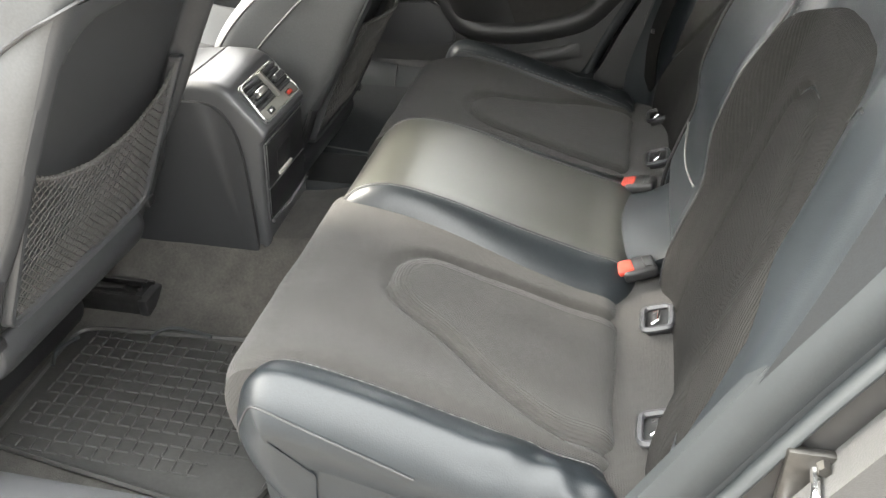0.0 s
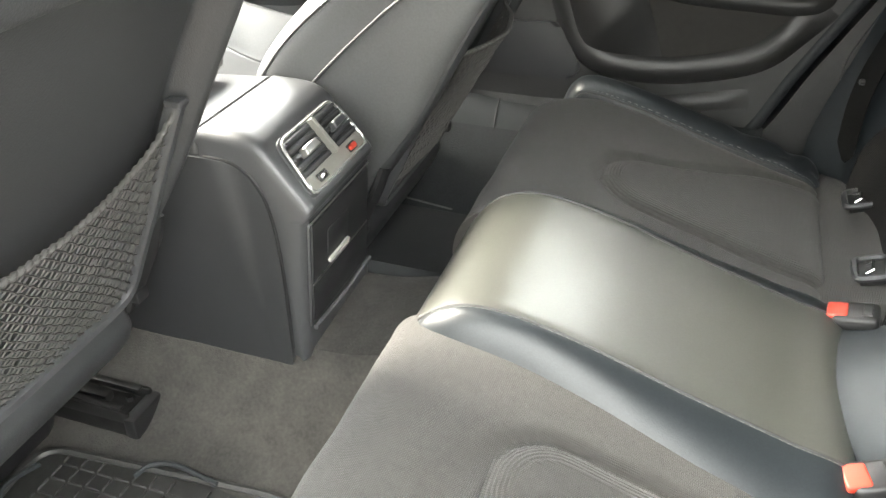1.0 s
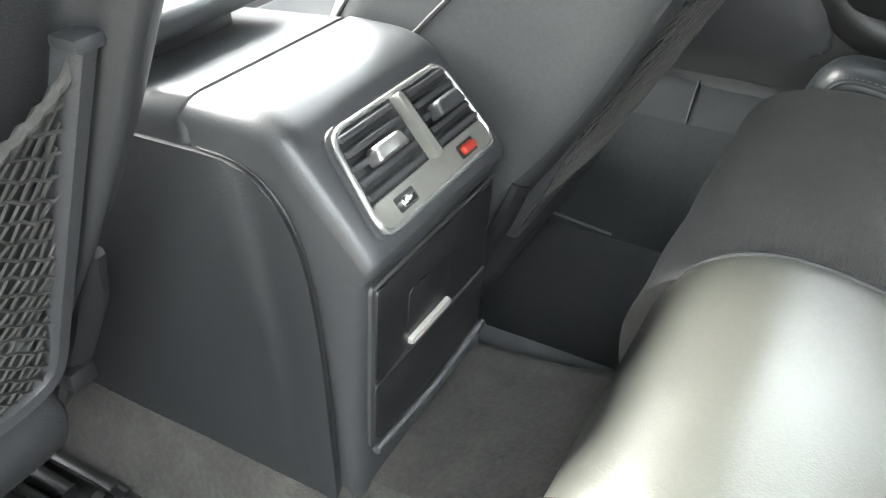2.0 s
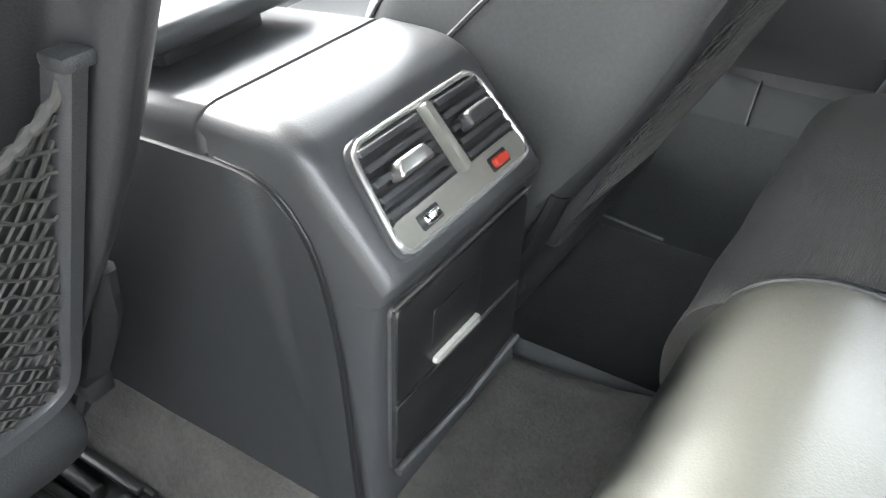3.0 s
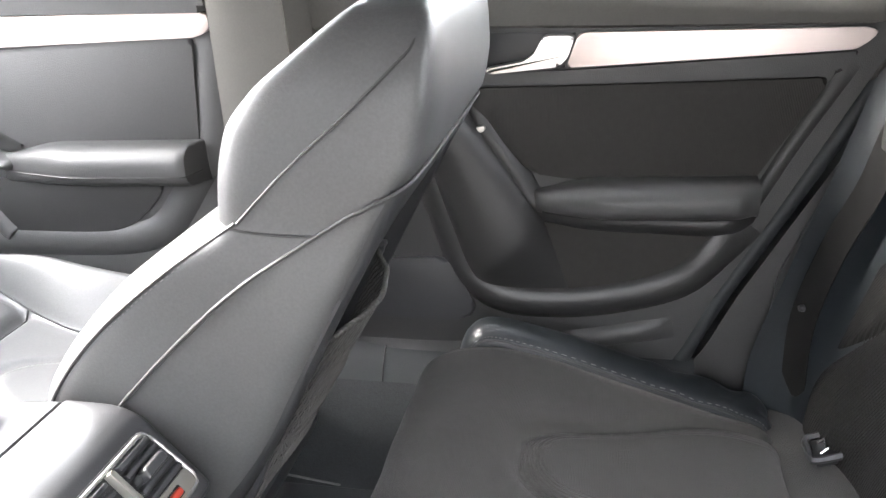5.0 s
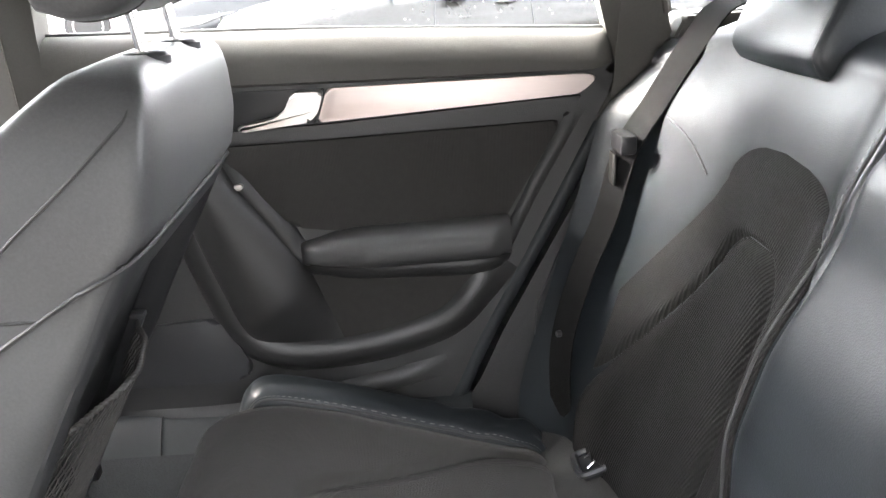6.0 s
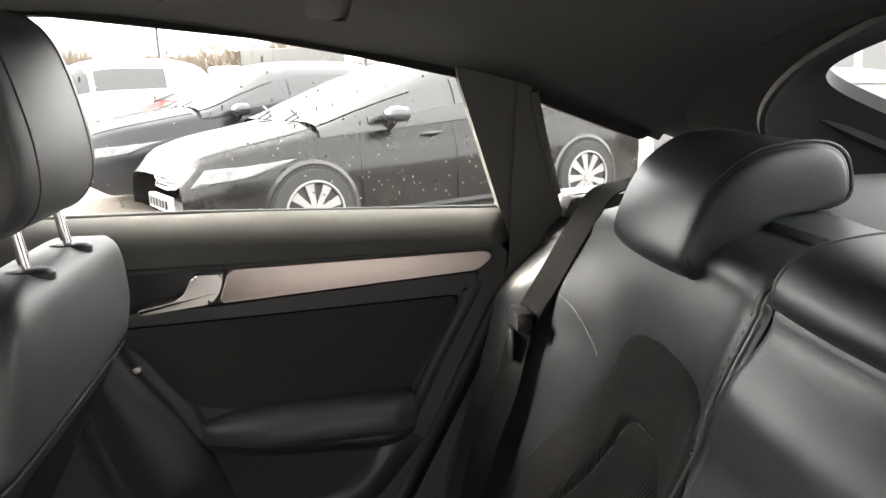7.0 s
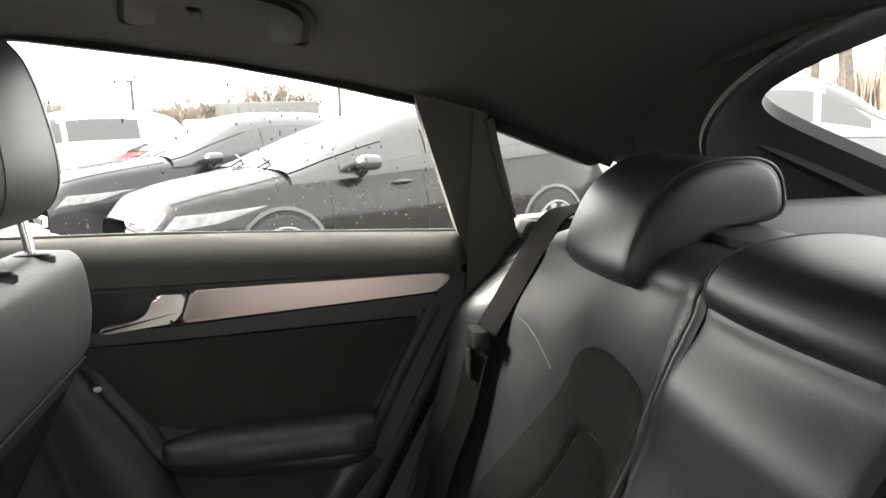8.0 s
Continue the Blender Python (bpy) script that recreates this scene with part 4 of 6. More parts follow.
# ---- seat belt of the right rear seat
def belt(sgn):
    b = thing("rear_seat_belt", "black webbing seat belt hanging over the rear backrest edge", "seat belt", group="rear seat belts")
    path = catmull([(1.03, 0.650, 0.805), (0.975, 0.650, 0.790), (0.937, 0.650, 0.740), (0.887, 0.648, 0.660), (0.842, 0.646, 0.585), (0.813, 0.645, 0.480), (0.774, 0.645, 0.378), (0.745, 0.645, 0.25), (0.75, 0.65, 0.08)], 60)
    rings = []
    for i, p in enumerate(path):
        d = (path[min(i + 1, 59)] - path[max(i - 1, 0)]).normalized()
        s = Vector((-0.58, 0.81, 0.0))
        s = (s - d * s.dot(d)).normalized()
        n = s.cross(d) * 0.0012
        q = Vector((p.x, p.y, p.z))
        w = 0.0235
        rings.append([q - s * w - n, q + s * w - n, q + s * w + n, q - s * w + n])
    rings = [[Vector((v.x, sgn * v.y if sgn > 0 else 2 * YC - v.y, v.z)) for v in r] for r in rings]
    part("webbing", loft(rings), BELT, b)
    m = (lambda y: y) if sgn > 0 else (lambda y: 2 * YC - y)
    y0, y1 = sorted((m(0.615), m(0.675)))
    t = box(0.826, 0.852, y0, y1, 0.585, 0.615, 0.005)
    part("buckle_tongue", t, PLASTIC_BLACK, b, "black belt tongue")
    part("tongue_plate", box(0.820, 0.825, (y0 + y1) / 2 - 0.014, (y0 + y1) / 2 + 0.014, 0.535, 0.585, 0.002), ZINC, b, "steel tongue plate")
    part("stop_button", cylinder((0.742, m(0.632), 0.29), (0.735, m(0.630), 0.29), 0.006, 0.005, 12), PLASTIC, b)


belt(1)


# ---------------------------------------------------------------- front seats
# rows of height, front, rear and half width of the seat back
SEAT = [(0.03, -0.33, -0.095, 0.215), (0.12, -0.285, -0.037, 0.232), (0.20, -0.250, 0.012, 0.243), (0.30, -0.222, 0.074, 0.252), (0.36, -0.206, 0.108, 0.255), (0.415, -0.170, 0.136, 0.256),
        (0.49, -0.099, 0.176, 0.255), (0.541, -0.028, 0.204, 0.251), (0.581, 0.040, 0.225, 0.245), (0.625, 0.043, 0.250, 0.243), (0.67, 0.052, 0.263, 0.238), (0.707, 0.080, 0.268, 0.232),
        (0.740, 0.122, 0.268, 0.220), (0.768, 0.160, 0.265, 0.204), (0.788, 0.190, 0.258, 0.176), (0.796, 0.212, 0.246, 0.12)]
POW = 11.0
POW_FRONT = 7.0
NARROW = 0.03
SHELL_TOP = 0.622
PIPE = [(0.20, -0.215), (0.30, -0.145), (0.359, -0.094), (0.455, 0.0), (0.519, 0.073), (0.575, 0.158), (0.601, 0.200)]
FRONT_PIPE = [(0.20, -0.215), (0.30, -0.194), (0.35, -0.180), (0.40, -0.148), (0.455, -0.098), (0.53, -0.008), (0.586, 0.076)]
UPPER = [(0.586, 0.078), (0.638, 0.130), (0.707, 0.208), (0.738, 0.240), (0.755, 0.255), (0.772, 0.260)]


def seat_ring(z, k, grow=0.0):
    xf, xr, hw = table(SEAT, z)
    xc, hd = (xf + xr) / 2, (xr - xf) / 2 + grow
    a = 2 * math.pi * k
    c, s = math.cos(a), math.sin(a)
    p = POW if c > 0 else POW_FRONT
    cx = math.copysign(abs(c) ** (2 / p), c)
    hw = (hw + grow) * (1 - NARROW * (0.5 + 0.5 * cx))
    return Vector((xc + hd * cx, hw * math.copysign(abs(s) ** (2 / p), s), z))


def seat_angle(z, x):
    """Where round the ring the side surface has a given x, from 0 (rear) to 0.5 (front)."""
    xf, xr, hw = table(SEAT, z)
    cx = max(-0.999, min(0.999, (x - (xf + xr) / 2) / ((xr - xf) / 2)))
    p = POW if cx > 0 else POW_FRONT
    return math.acos(math.copysign(abs(cx) ** (p / 2), cx)) / (2 * math.pi)


def seat_rear(dy, z, proud=0.0):
    xf, xr, hw = table(SEAT, z)
    xc, hd = (xf + xr) / 2, (xr - xf) / 2
    return xc + hd * max(0.0, 1 - min(1, abs(dy) / (hw * (1 - NARROW))) ** POW) ** (1 / POW) + proud


def hollow(dy, z):
    """Signed distance to the edge of the sunken pocket panel in a seat's back, negative inside."""
    r = 0.055
    ex, ez = abs(dy) - 0.212, z - 0.592
    if ex + r > 0 and ez + r > 0:
        return math.hypot(ex + r, ez + r) - r
    return max(ex, ez)


def front_seat(sgn, yc, dx, dz, post, belly, droop, label):
    """sgn: the side of the car; post: half the distance of the net's posts; belly: how far the net hangs out."""
    seat = thing("front_seat", label, "car seat", group="front seats")
    M = lambda p: Vector((p.x + dx, sgn * (yc + p.y), p.z + dz))
    # round the ring: 0 is the rear middle, 0.25 the outer side, 0.75 the inner side
    zs = [0.03 + (0.796 - 0.03) * (i / 90) for i in range(91)]

    def body(z, k):
        p = seat_ring(z, k)
        mid = sum(table(SEAT, z)[:2]) / 2
        if p.x > mid:
            p = p - Vector((0.085 * sstep(0.016, -0.004, hollow(p.y, z)), 0, 0))
            p = seat_lift(p, mid, 0.007 * sstep(SHELL_TOP + 0.004, SHELL_TOP + 0.022, z))
        side = abs(p.y) / table(SEAT, z)[2]
        d = p.x - table(PIPE, min(z, 0.6))[0]
        if side > 0.8 and z < 0.60:
            p = p - Vector((0, math.copysign(0.0035 * crease(d, 0.010), p.y), 0))
        p = p + Vector((0.0016 * noise.noise(p * 13), 0.0022 * noise.noise(p * 9 + Vector((3, 1, 2))), 0))
        return p

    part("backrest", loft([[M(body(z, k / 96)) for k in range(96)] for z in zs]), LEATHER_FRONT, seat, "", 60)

    # piping up the sides and across the top of the hard back
    def side_line(rows, z0, z1, kk, n, proud=0.001):
        out = []
        for i in range(n + 1):
            z = z0 + (z1 - z0) * i / n
            out.append(M(seat_ring(z, kk(seat_angle(z, table(rows, z)[0])), proud)))
        return out

    inner, outer = (lambda a: 1 - a), (lambda a: a)
    ka = seat_angle(0.601, 0.200)
    across = [M(seat_ring(0.601 + (SHELL_TOP + 0.008 - 0.601) * math.sin(math.pi * i / 40) ** 0.6, -ka + 2 * ka * i / 40, 0.0045)) for i in range(41)]
    welt = side_line(PIPE, 0.20, 0.599, inner, 60) + across + side_line(PIPE, 0.20, 0.599, outer, 60)[::-1]
    part("piping", tube(welt, 0.0026, 6), PIPING, seat, "bright piping round the hard back")
    for kk in (inner, outer):
        part("front_piping", tube(side_line(FRONT_PIPE, 0.20, 0.586, kk, 50), 0.0024, 6), PIPING, seat)
        part("upper_seam", tube(side_line(UPPER, 0.586, 0.768, kk, 40), 0.0019, 6), PIPING, seat)
        nt = []
        for i in range(25):
            x = 0.03 + 0.128 * i / 24
            z = 0.588 - 0.013 * i / 24 - 0.004 * math.sin(math.pi * i / 24)
            nt.append(M(seat_ring(z, kk(seat_angle(z, max(x, table(SEAT, z)[0] + 0.004))), 0.0008)))
        part("cross_seam", tube(nt, 0.0018, 6), PIPING, seat)
        part("bolster_stitching", stitches([p + Vector((0.007, 0, 0.0)) for p in side_line(FRONT_PIPE, 0.22, 0.575, kk, 141, 0.0012)]), STITCH, seat, "grey stitching")

    # hard shell on the back: a broad rim round a sunken panel
    def shell_at(u, v):
        s = -1 + 2 * v
        z = 0.105 + (SHELL_TOP - 0.105) * u
        dy = s * (0.236 - 0.004 * sstep(0.8, 1.0, u))
        x = seat_rear(dy, z, 0.004)
        inside = sstep(0.004, -0.012, hollow(dy, z)) * sstep(0.02, 0.08, u)
        return M(Vector((x - 0.046 * inside, dy, z)))

    part("back_shell", sheet(shell_at, 120, 100, (-0.02, 0, 0)), SHELL, seat, "hard dark plastic back shell", 60)
    # rolled cover under the net and its corner brackets
    roll, _, _ = pad_loft([(-0.060, 0.102), (-0.042, 0.090), (-0.036, 0.062), (-0.054, 0.026), (-0.088, 0.012), (-0.125, 0.06), (-0.090, 0.104)], -0.205, 0.205, 0.03, 20)
    part("lower_cover", None_bm(roll, M), SHELL, seat, "rounded plastic cover at the foot of the back", 60)
    for d in (-1, 1):
        br = catmull([(0.020, d * 0.228, 0.235), (0.004, d * 0.232, 0.190), (-0.020, d * 0.230, 0.140), (-0.044, d * 0.222, 0.090), (-0.072, d * 0.200, 0.042)], 30)
        part("corner_bracket", tube([M(p) for p in br], 0.012, 8, 0.6), PLASTIC_BLACK, seat, "black plastic corner bracket")
        part("bracket_clip", None_bm(box(-0.050, -0.020, d * 0.222 - 0.012, d * 0.222 + 0.012, 0.098, 0.116, 0.003), M), PLASTIC_BLACK, seat)

    # U-shaped flat frame that holds the net
    fx = lambda z: -0.027 + (z - 0.116) * 0.459
    right = [(post, 0.406), (post, 0.30), (post, 0.19), (post, 0.152), (post - 0.006, 0.131), (post - 0.028, 0.120), (post - 0.08, 0.117), (0.0, 0.116)]
    us = catmull([(0, y, z) for y, z in right] + [(0, -y, z) for y, z in right[-2::-1]], 100)
    rings = []
    for i, q in enumerate(us):
        d = (us[min(i + 1, 99)] - us[max(i - 1, 0)]).normalized()
        n = Vector((0, -d.z, d.y)) * 0.0075
        x = fx(q.z)
        rings.append([M(Vector((x + o, q.y + e * n.y, q.z + e * n.z))) for o, e in ((-0.010, -1), (0.006, -1), (0.010, -0.6), (0.010, 0.6), (0.006, 1), (-0.010, 1))])
    part("net_frame", loft(rings), PLASTIC, seat, "U-shaped plastic frame of the net pocket")
    for d in (-1, 1):
        part("rail_cap", None_bm(box(fx(0.408) - 0.012, fx(0.408) + 0.009, d * post - 0.011, d * post + 0.009, 0.402, 0.411, 0.003), M), PLASTIC, seat)

    # net: two families of strands under a sagging cord
    def net_at(a, b):
        sag = math.sin(math.pi * a) ** 0.55
        z = 0.120 + (0.398 - droop * sag - 0.120) * b
        wob = 0.003 * noise.noise(Vector((a * 7, b * 7, sgn)))
        return M(Vector((fx(z) + 0.002 + wob + belly * math.sin(math.pi * a) * (0.35 + 0.65 * b) * sstep(0.0, 0.2, b), (-1 + 2 * a) * (post - 0.004), z)))

    strands = []
    n = 27
    for k in range(-n, n):
        for sl in (1, -1):
            pts = []
            for i in range(33):
                b = i / 32
                a = (k + 0.5) / n + b * 0.62
                if sl < 0:
                    a = 1 - a
                if 0 <= a <= 1:
                    pts.append(net_at(a, b) + Vector((0.0008 * sl, 0, 0.0012 * math.sin(i * 2.4))))
            if len(pts) > 2:
                strands.append(tube(pts, 0.0012, 4))
    net = part("net", join(strands), NET, seat, "grey elastic net pocket")
    cordpts = [net_at(i / 180, 1.0) + Vector((0.0008 * math.sin(i * 1.3), 0, 0.0009 * math.cos(i * 1.3))) for i in range(181)]
    part("net_cord", tube(cordpts, 0.0034, 8), NET, net, "twisted elastic cord")

    # headrest
    hp, ring, c = pad_loft([(0.165, 0.842), (0.205, 0.832), (0.255, 0.846), (0.276, 0.885), (0.270, 0.955), (0.246, 1.035), (0.208, 1.068), (0.165, 1.050), (0.145, 0.98), (0.150, 0.885)], -0.128, 0.128, 0.030, 26, -0.006)
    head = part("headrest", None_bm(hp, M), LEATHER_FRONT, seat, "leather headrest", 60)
    for d in (-1, 1):
        part("headrest_seam", tube([M(Vector((c.x + (p.x - c.x) * 1.003 - 0.004, d * 0.094, c.z + (p.z - c.z) * 1.003))) for p in ring], 0.0017, 6, closed=True), PIPING, head)
    for d in (-0.07, 0.07):
        a, b = M(Vector((0.243, d, 0.775))), M(Vector((0.232, d, 0.848)))
        part("post", cylinder(a, b, 0.0065), CHROME, head, "chrome post")
        q = M(Vector((0.242, d, 0.792)))
        part("collar", loft([[q + Vector((0.026 * r * math.cos(t), 0.019 * r * math.sin(t), h)) for t in (2 * math.pi * j / 20 for j in range(20))] for r, h in ((1.0, -0.006), (1.0, 0.002), (0.85, 0.0055), (0.4, 0.007))]),
             PLASTIC, head, "round post guide")

    # cushion with raised side rolls and a sewn middle
    def roll_edge(u):
        return 0.55 + 0.34 * sstep(0.30, 0.85, u)

    def cush_at(u, v):
        s = -1 + 2 * v
        q = abs(s)
        x = -0.20 - 0.64 * u
        k = roll_edge(u)
        z = 0.195 + 0.095 * u - 0.10 * sstep(0.86, 1.0, u) ** 2
        z += 0.012 * sstep(0.53, 0.60, u) * sstep(k, k - 0.10, q)
        f = min(1.0, max(0.0, (q - k + 0.06) / (1.0 - k + 0.06)))
        z += 0.092 * (1 - 0.45 * sstep(0.45, 0.85, u)) * sstep(0.0, 0.62, f) - 0.15 * sstep(0.60, 1.0, f) ** 2
        z -= 0.006 * crease(q - k, 0.028)
        z -= 0.013 * crease(u - 0.53, 0.016) * sstep(k + 0.02, k - 0.06, q)
        z -= 0.007 * crease(math.hypot(s / 0.34, max(0.0, u - 0.10) / 0.32) - 1.0, 0.05) * (u < 0.45)
        return M(Vector((x, s * 0.262, z)))

    part("cushion", sheet(cush_at, 110, 110, (0, 0, -0.14)), LEATHER_FRONT, seat, "leather seat cushion", 60)
    for g in (-1, 1):
        part("cushion_seam", tube([cush_at(u, 0.5 + 0.5 * g * roll_edge(u)) + Vector((0, 0, 0.0005)) for u in (0.02 + 0.90 * i / 40 for i in range(41))], 0.0016, 5), PLASTIC_BLACK, seat)
    part("cross_cushion_seam", tube([cush_at(0.53, 0.5 + 0.5 * roll_edge(0.53) * (-1 + 2 * i / 30)) + Vector((0, 0, 0.0005)) for i in range(31)], 0.0020, 5), PLASTIC_BLACK, seat)
    part("base", None_bm(box(-0.70, -0.22, -0.21, 0.21, -0.11 - dz, 0.08, 0.03), M), PLASTIC_BLACK, seat, "black seat base")
    return seat


def seat_lift(p, mid, d):
    """Moves a point of the seat's rear half outwards by d."""
    return p + Vector((d * sstep(0.0, 0.05, p.x - mid), 0, 0))


def None_bm(bm, M):
    """Moves a bmesh by the map M."""
    for v in bm.verts:
        v.co = M(v.co)
    return bm


front_seat(-1, 0.436, -0.162, 0.080, 0.199, 0.012, 0.064, "black leather driver seat with a net pocket on its hard back")
front_seat(1, 0.375, 0.0, 0.0, 0.165, 0.045, 0.0, "black leather passenger seat with a loose net pocket on its back")

# seat rails on the floor
def seat_rail(x, y):
    r = thing("seat_rail", "greasy black steel seat rail bolted to the floor", "seat rail", group="seat rails")
    z = table(FLOOR_Y, y)[0] + 0.006
    part("channel", box(x - 0.34, x, y - 0.034, y + 0.030, z - 0.02, z + 0.010, 0.003), STEEL, r)
    for o in (-0.034, 0.023):
        part("side_flange", box(x - 0.34, x - 0.004, y + o, y + o + 0.007, z + 0.006, z + 0.028, 0.002), STEEL, r)
        part("top_lip", box(x - 0.34, x - 0.018, y + o + (0.004 if o < 0 else -0.008), y + o + (0.015 if o < 0 else 0.003), z + 0.026, z + 0.031, 0.0015), STEEL, r)
    part("inner_track", box(x - 0.34, x - 0.060, y - 0.010, y + 0.008, z + 0.008, z + 0.026, 0.003), STEEL, r)
    part("end_cap", box(x - 0.012, x + 0.010, y - 0.038, y + 0.034, z - 0.020, z + 0.020, 0.005), PLASTIC_BLACK, r, "black end cap")
    for dx in (0.034, 0.20):
        part("bolt", cylinder((x - dx, y + 0.012, z + 0.009), (x - dx, y + 0.012, z + 0.018), 0.008, 0.007, 6), STEEL, r)


seat_rail(-0.255, -0.190)
seat_rail(-0.10, 0.23)

# ---------------------------------------------------------------- centre console
console = thing("centre_console", "dark grey centre console with rear air vents", "console")
CON = [(0.000, 0.045), (-0.001, 0.10), (0.003, 0.17), (0.008, 0.235), (0.010, 0.272), (0.0115, 0.280), (0.0185, 0.283), (0.0208, 0.291), (0.0155, 0.303), (-0.030, 0.357), (-0.040, 0.369), (-0.055, 0.380), (-0.080, 0.387), (-0.132, 0.388)]


def console_rings(prof, hw, tail, r=0.016):
    rings = []
    for k in range(-12, 13):
        s = k / 12
        y = hw * math.copysign(1 - (1 - abs(s)) ** 1.8, s)
        e = hw - abs(y)
        ins = r - math.sqrt(max(0.0, r * r - max(0.0, r - e) ** 2))
        ring = [Vector((x - ins * 0.6, y * (1.0 + 0.05 * sstep(0.30, 0.05, z)), z - ins * sstep(0.20, 0.36, z))) for x, z in prof]
        ring += [Vector((x, y, z - ins * sstep(0.2, 0.36, z))) for x, z in tail]
        rings.append(ring)
    return rings


prof = [(p.x, p.z) for p in catmull([(x, 0, z) for x, z in CON], 90)]
part("body", loft(console_rings(prof, 0.108, [(-0.1345, 0.386), (-0.135, 0.02), (-0.02, 0.02)])), CONSOLE, console, "", 50)
part("front_body", loft(console_rings([(-0.1362, 0.02), (-0.1362, 0.385), (-0.138, 0.3872), (-0.30, 0.374), (-0.55, 0.33)], 0.108, [(-0.95, 0.30), (-0.95, 0.0)], 0.02)), CONSOLE, console, "", 50)
side_poly = [(-0.95, -0.02), (-0.95, 0.28), (-0.35, 0.343), (-0.128, 0.350)] + [(p.x, p.z) for p in catmull([(-0.11, 0, 0.350), (-0.085, 0, 0.346), (-0.060, 0, 0.328), (-0.040, 0, 0.285), (-0.030, 0, 0.20), (-0.027, 0, 0.06)], 16)] + [(-0.027, 0.03), (-0.05, 0.0)]
for s in (1, -1):
    part("side_panel", slab(side_poly, 0.09, 0.1125, 0.0015, 2, lambda x, y, z, s=s: Vector((x, s * (y + 0.004 * sstep(0.3, 0.05, z)), z))), CONSOLE_SHADE, console)
lid = part("armrest_lid", box(-0.52, -0.205, -0.098, 0.088, 0.396, 0.418, 0.009, 3), CONSOLE, console, "lid of the console armrest")
part("lid_neck", box(-0.50, -0.225, -0.06, 0.05, 0.36, 0.398, 0.006), PLASTIC_BLACK, console)
for s in (1, -1):
    part("side_seam", tube(catmull([(-0.128, s * 0.1085, 0.352), (-0.088, s * 0.1095, 0.349), (-0.058, s * 0.1100, 0.330), (-0.037, s * 0.1105, 0.285), (-0.027, s * 0.1115, 0.20), (-0.024, s * 0.1130, 0.06)], 40), 0.0010, 6), PLASTIC_BLACK, console)

VT = Vector((-0.0440, 0, 0.0530)).normalized()
VO = Vector((-0.0085, 0.0, 0.3305)) + VT * 0.006
VN = Vector((VT.z, 0, -VT.x))


def vp(x, y, z):
    """Vent face: x across, z up the face, y outwards."""
    return VO + Vector((0, x, 0)) + VT * z + VN * y


def vslab(poly, y0, y1, bev=0.001, r=0.006):
    return slab(rounded(poly, r, 4), y0, y1, bev, 2, vp)


def rect(x0, x1, z0, z1):
    return [(x0, z0), (x1, z0), (x1, z1), (x0, z1)]


FR = [(-0.087, -0.041), (0.087, -0.041), (0.079, 0.040), (-0.075, 0.040)]
vent = part("vent_panel", vslab([(x * 1.06, z * 1.10) for x, z in FR], -0.004, 0.0035, 0.002, 0.016), PLASTIC, console)
part("vent_well", vslab(FR, 0.0, 0.0042, 0.0, 0.014), PLASTIC_BLACK, vent)
ringp = [vp(x, 0.006, z) for x, z in rounded(FR, 0.016, 7)]
part("chrome_frame", tube(ringp, 0.0025, 8, closed=True), RING, vent, "chrome frame of the air vents")
part("switch_strip", vslab([(-0.0855, -0.040), (0.0855, -0.040), (0.083, -0.018), (-0.083, -0.018)], 0.0035, 0.0072, 0.001, 0.006), VENT_SILVER, vent, "warm grey switch strip")
part("divider", vslab([(0.0025, -0.020), (0.0105, -0.020), (0.0090, 0.038), (0.0025, 0.038)], 0.003, 0.0145, 0.0015, 0.002), VENT_SILVER, vent, "warm grey divider")
for x0, x1 in ((-0.081, -0.004), (0.018, 0.080)):
    for k in range(5):
        z = -0.0125 + k * 0.0112
        fin = slab(rounded(rect(x0 + 0.002 * k * (x0 < 0), x1 - 0.0015 * k * (x1 > 0.05), z, z + 0.0052), 0.0015, 2), 0.003, 0.0105, 0.001, 2, lambda x, y, zz: vp(x, y, zz - (y - 0.003) * 0.35))
        part("slat", fin, PLASTIC, vent)
for xm in (-0.040, 0.048):
    tab = slab(rounded([(xm - 0.021, 0.003), (xm + 0.019, 0.003), (xm + 0.015, 0.016), (xm - 0.017, 0.016)], 0.004, 3), 0.008, 0.021, 0.003, 3, vp)
    part("vent_tab", tab, SATIN if xm < 0 else PLASTIC, vent, "vent direction tab")
for xm, mm in ((-0.048, CHROME), (0.046, RED)):
    part("wheel_slot", vslab(rect(xm - 0.0125, xm + 0.0125, -0.0355, -0.0235), 0.0072, 0.0077, 0.0, 0.002), PLASTIC_BLACK, vent)
    wheel = slab(rounded(rect(xm - 0.009, xm + 0.009, -0.0335, -0.0255), 0.003, 3), 0.007, 0.0125, 0.002, 3, vp)
    part("thumb_wheel", wheel, mm, vent, "red thumb wheel" if mm is RED else "bright thumb wheel")


def cface(z):
    """Rear face of the console at a height."""
    return table([(z0, x0) for x0, z0 in CON[:5]], z)[0]


def rear_plate(y0, y1, z0, z1, proud, mat, name, parent, label="", bev=0.002, r=0.005):
    return part(name, slab(rounded([(y0, z0), (y1, z0), (y1, z1), (y0, z1)], r, 4), -0.006, proud, bev, 2, lambda x, y, z: Vector((cface(z) + y, x, z))), mat, parent, label)


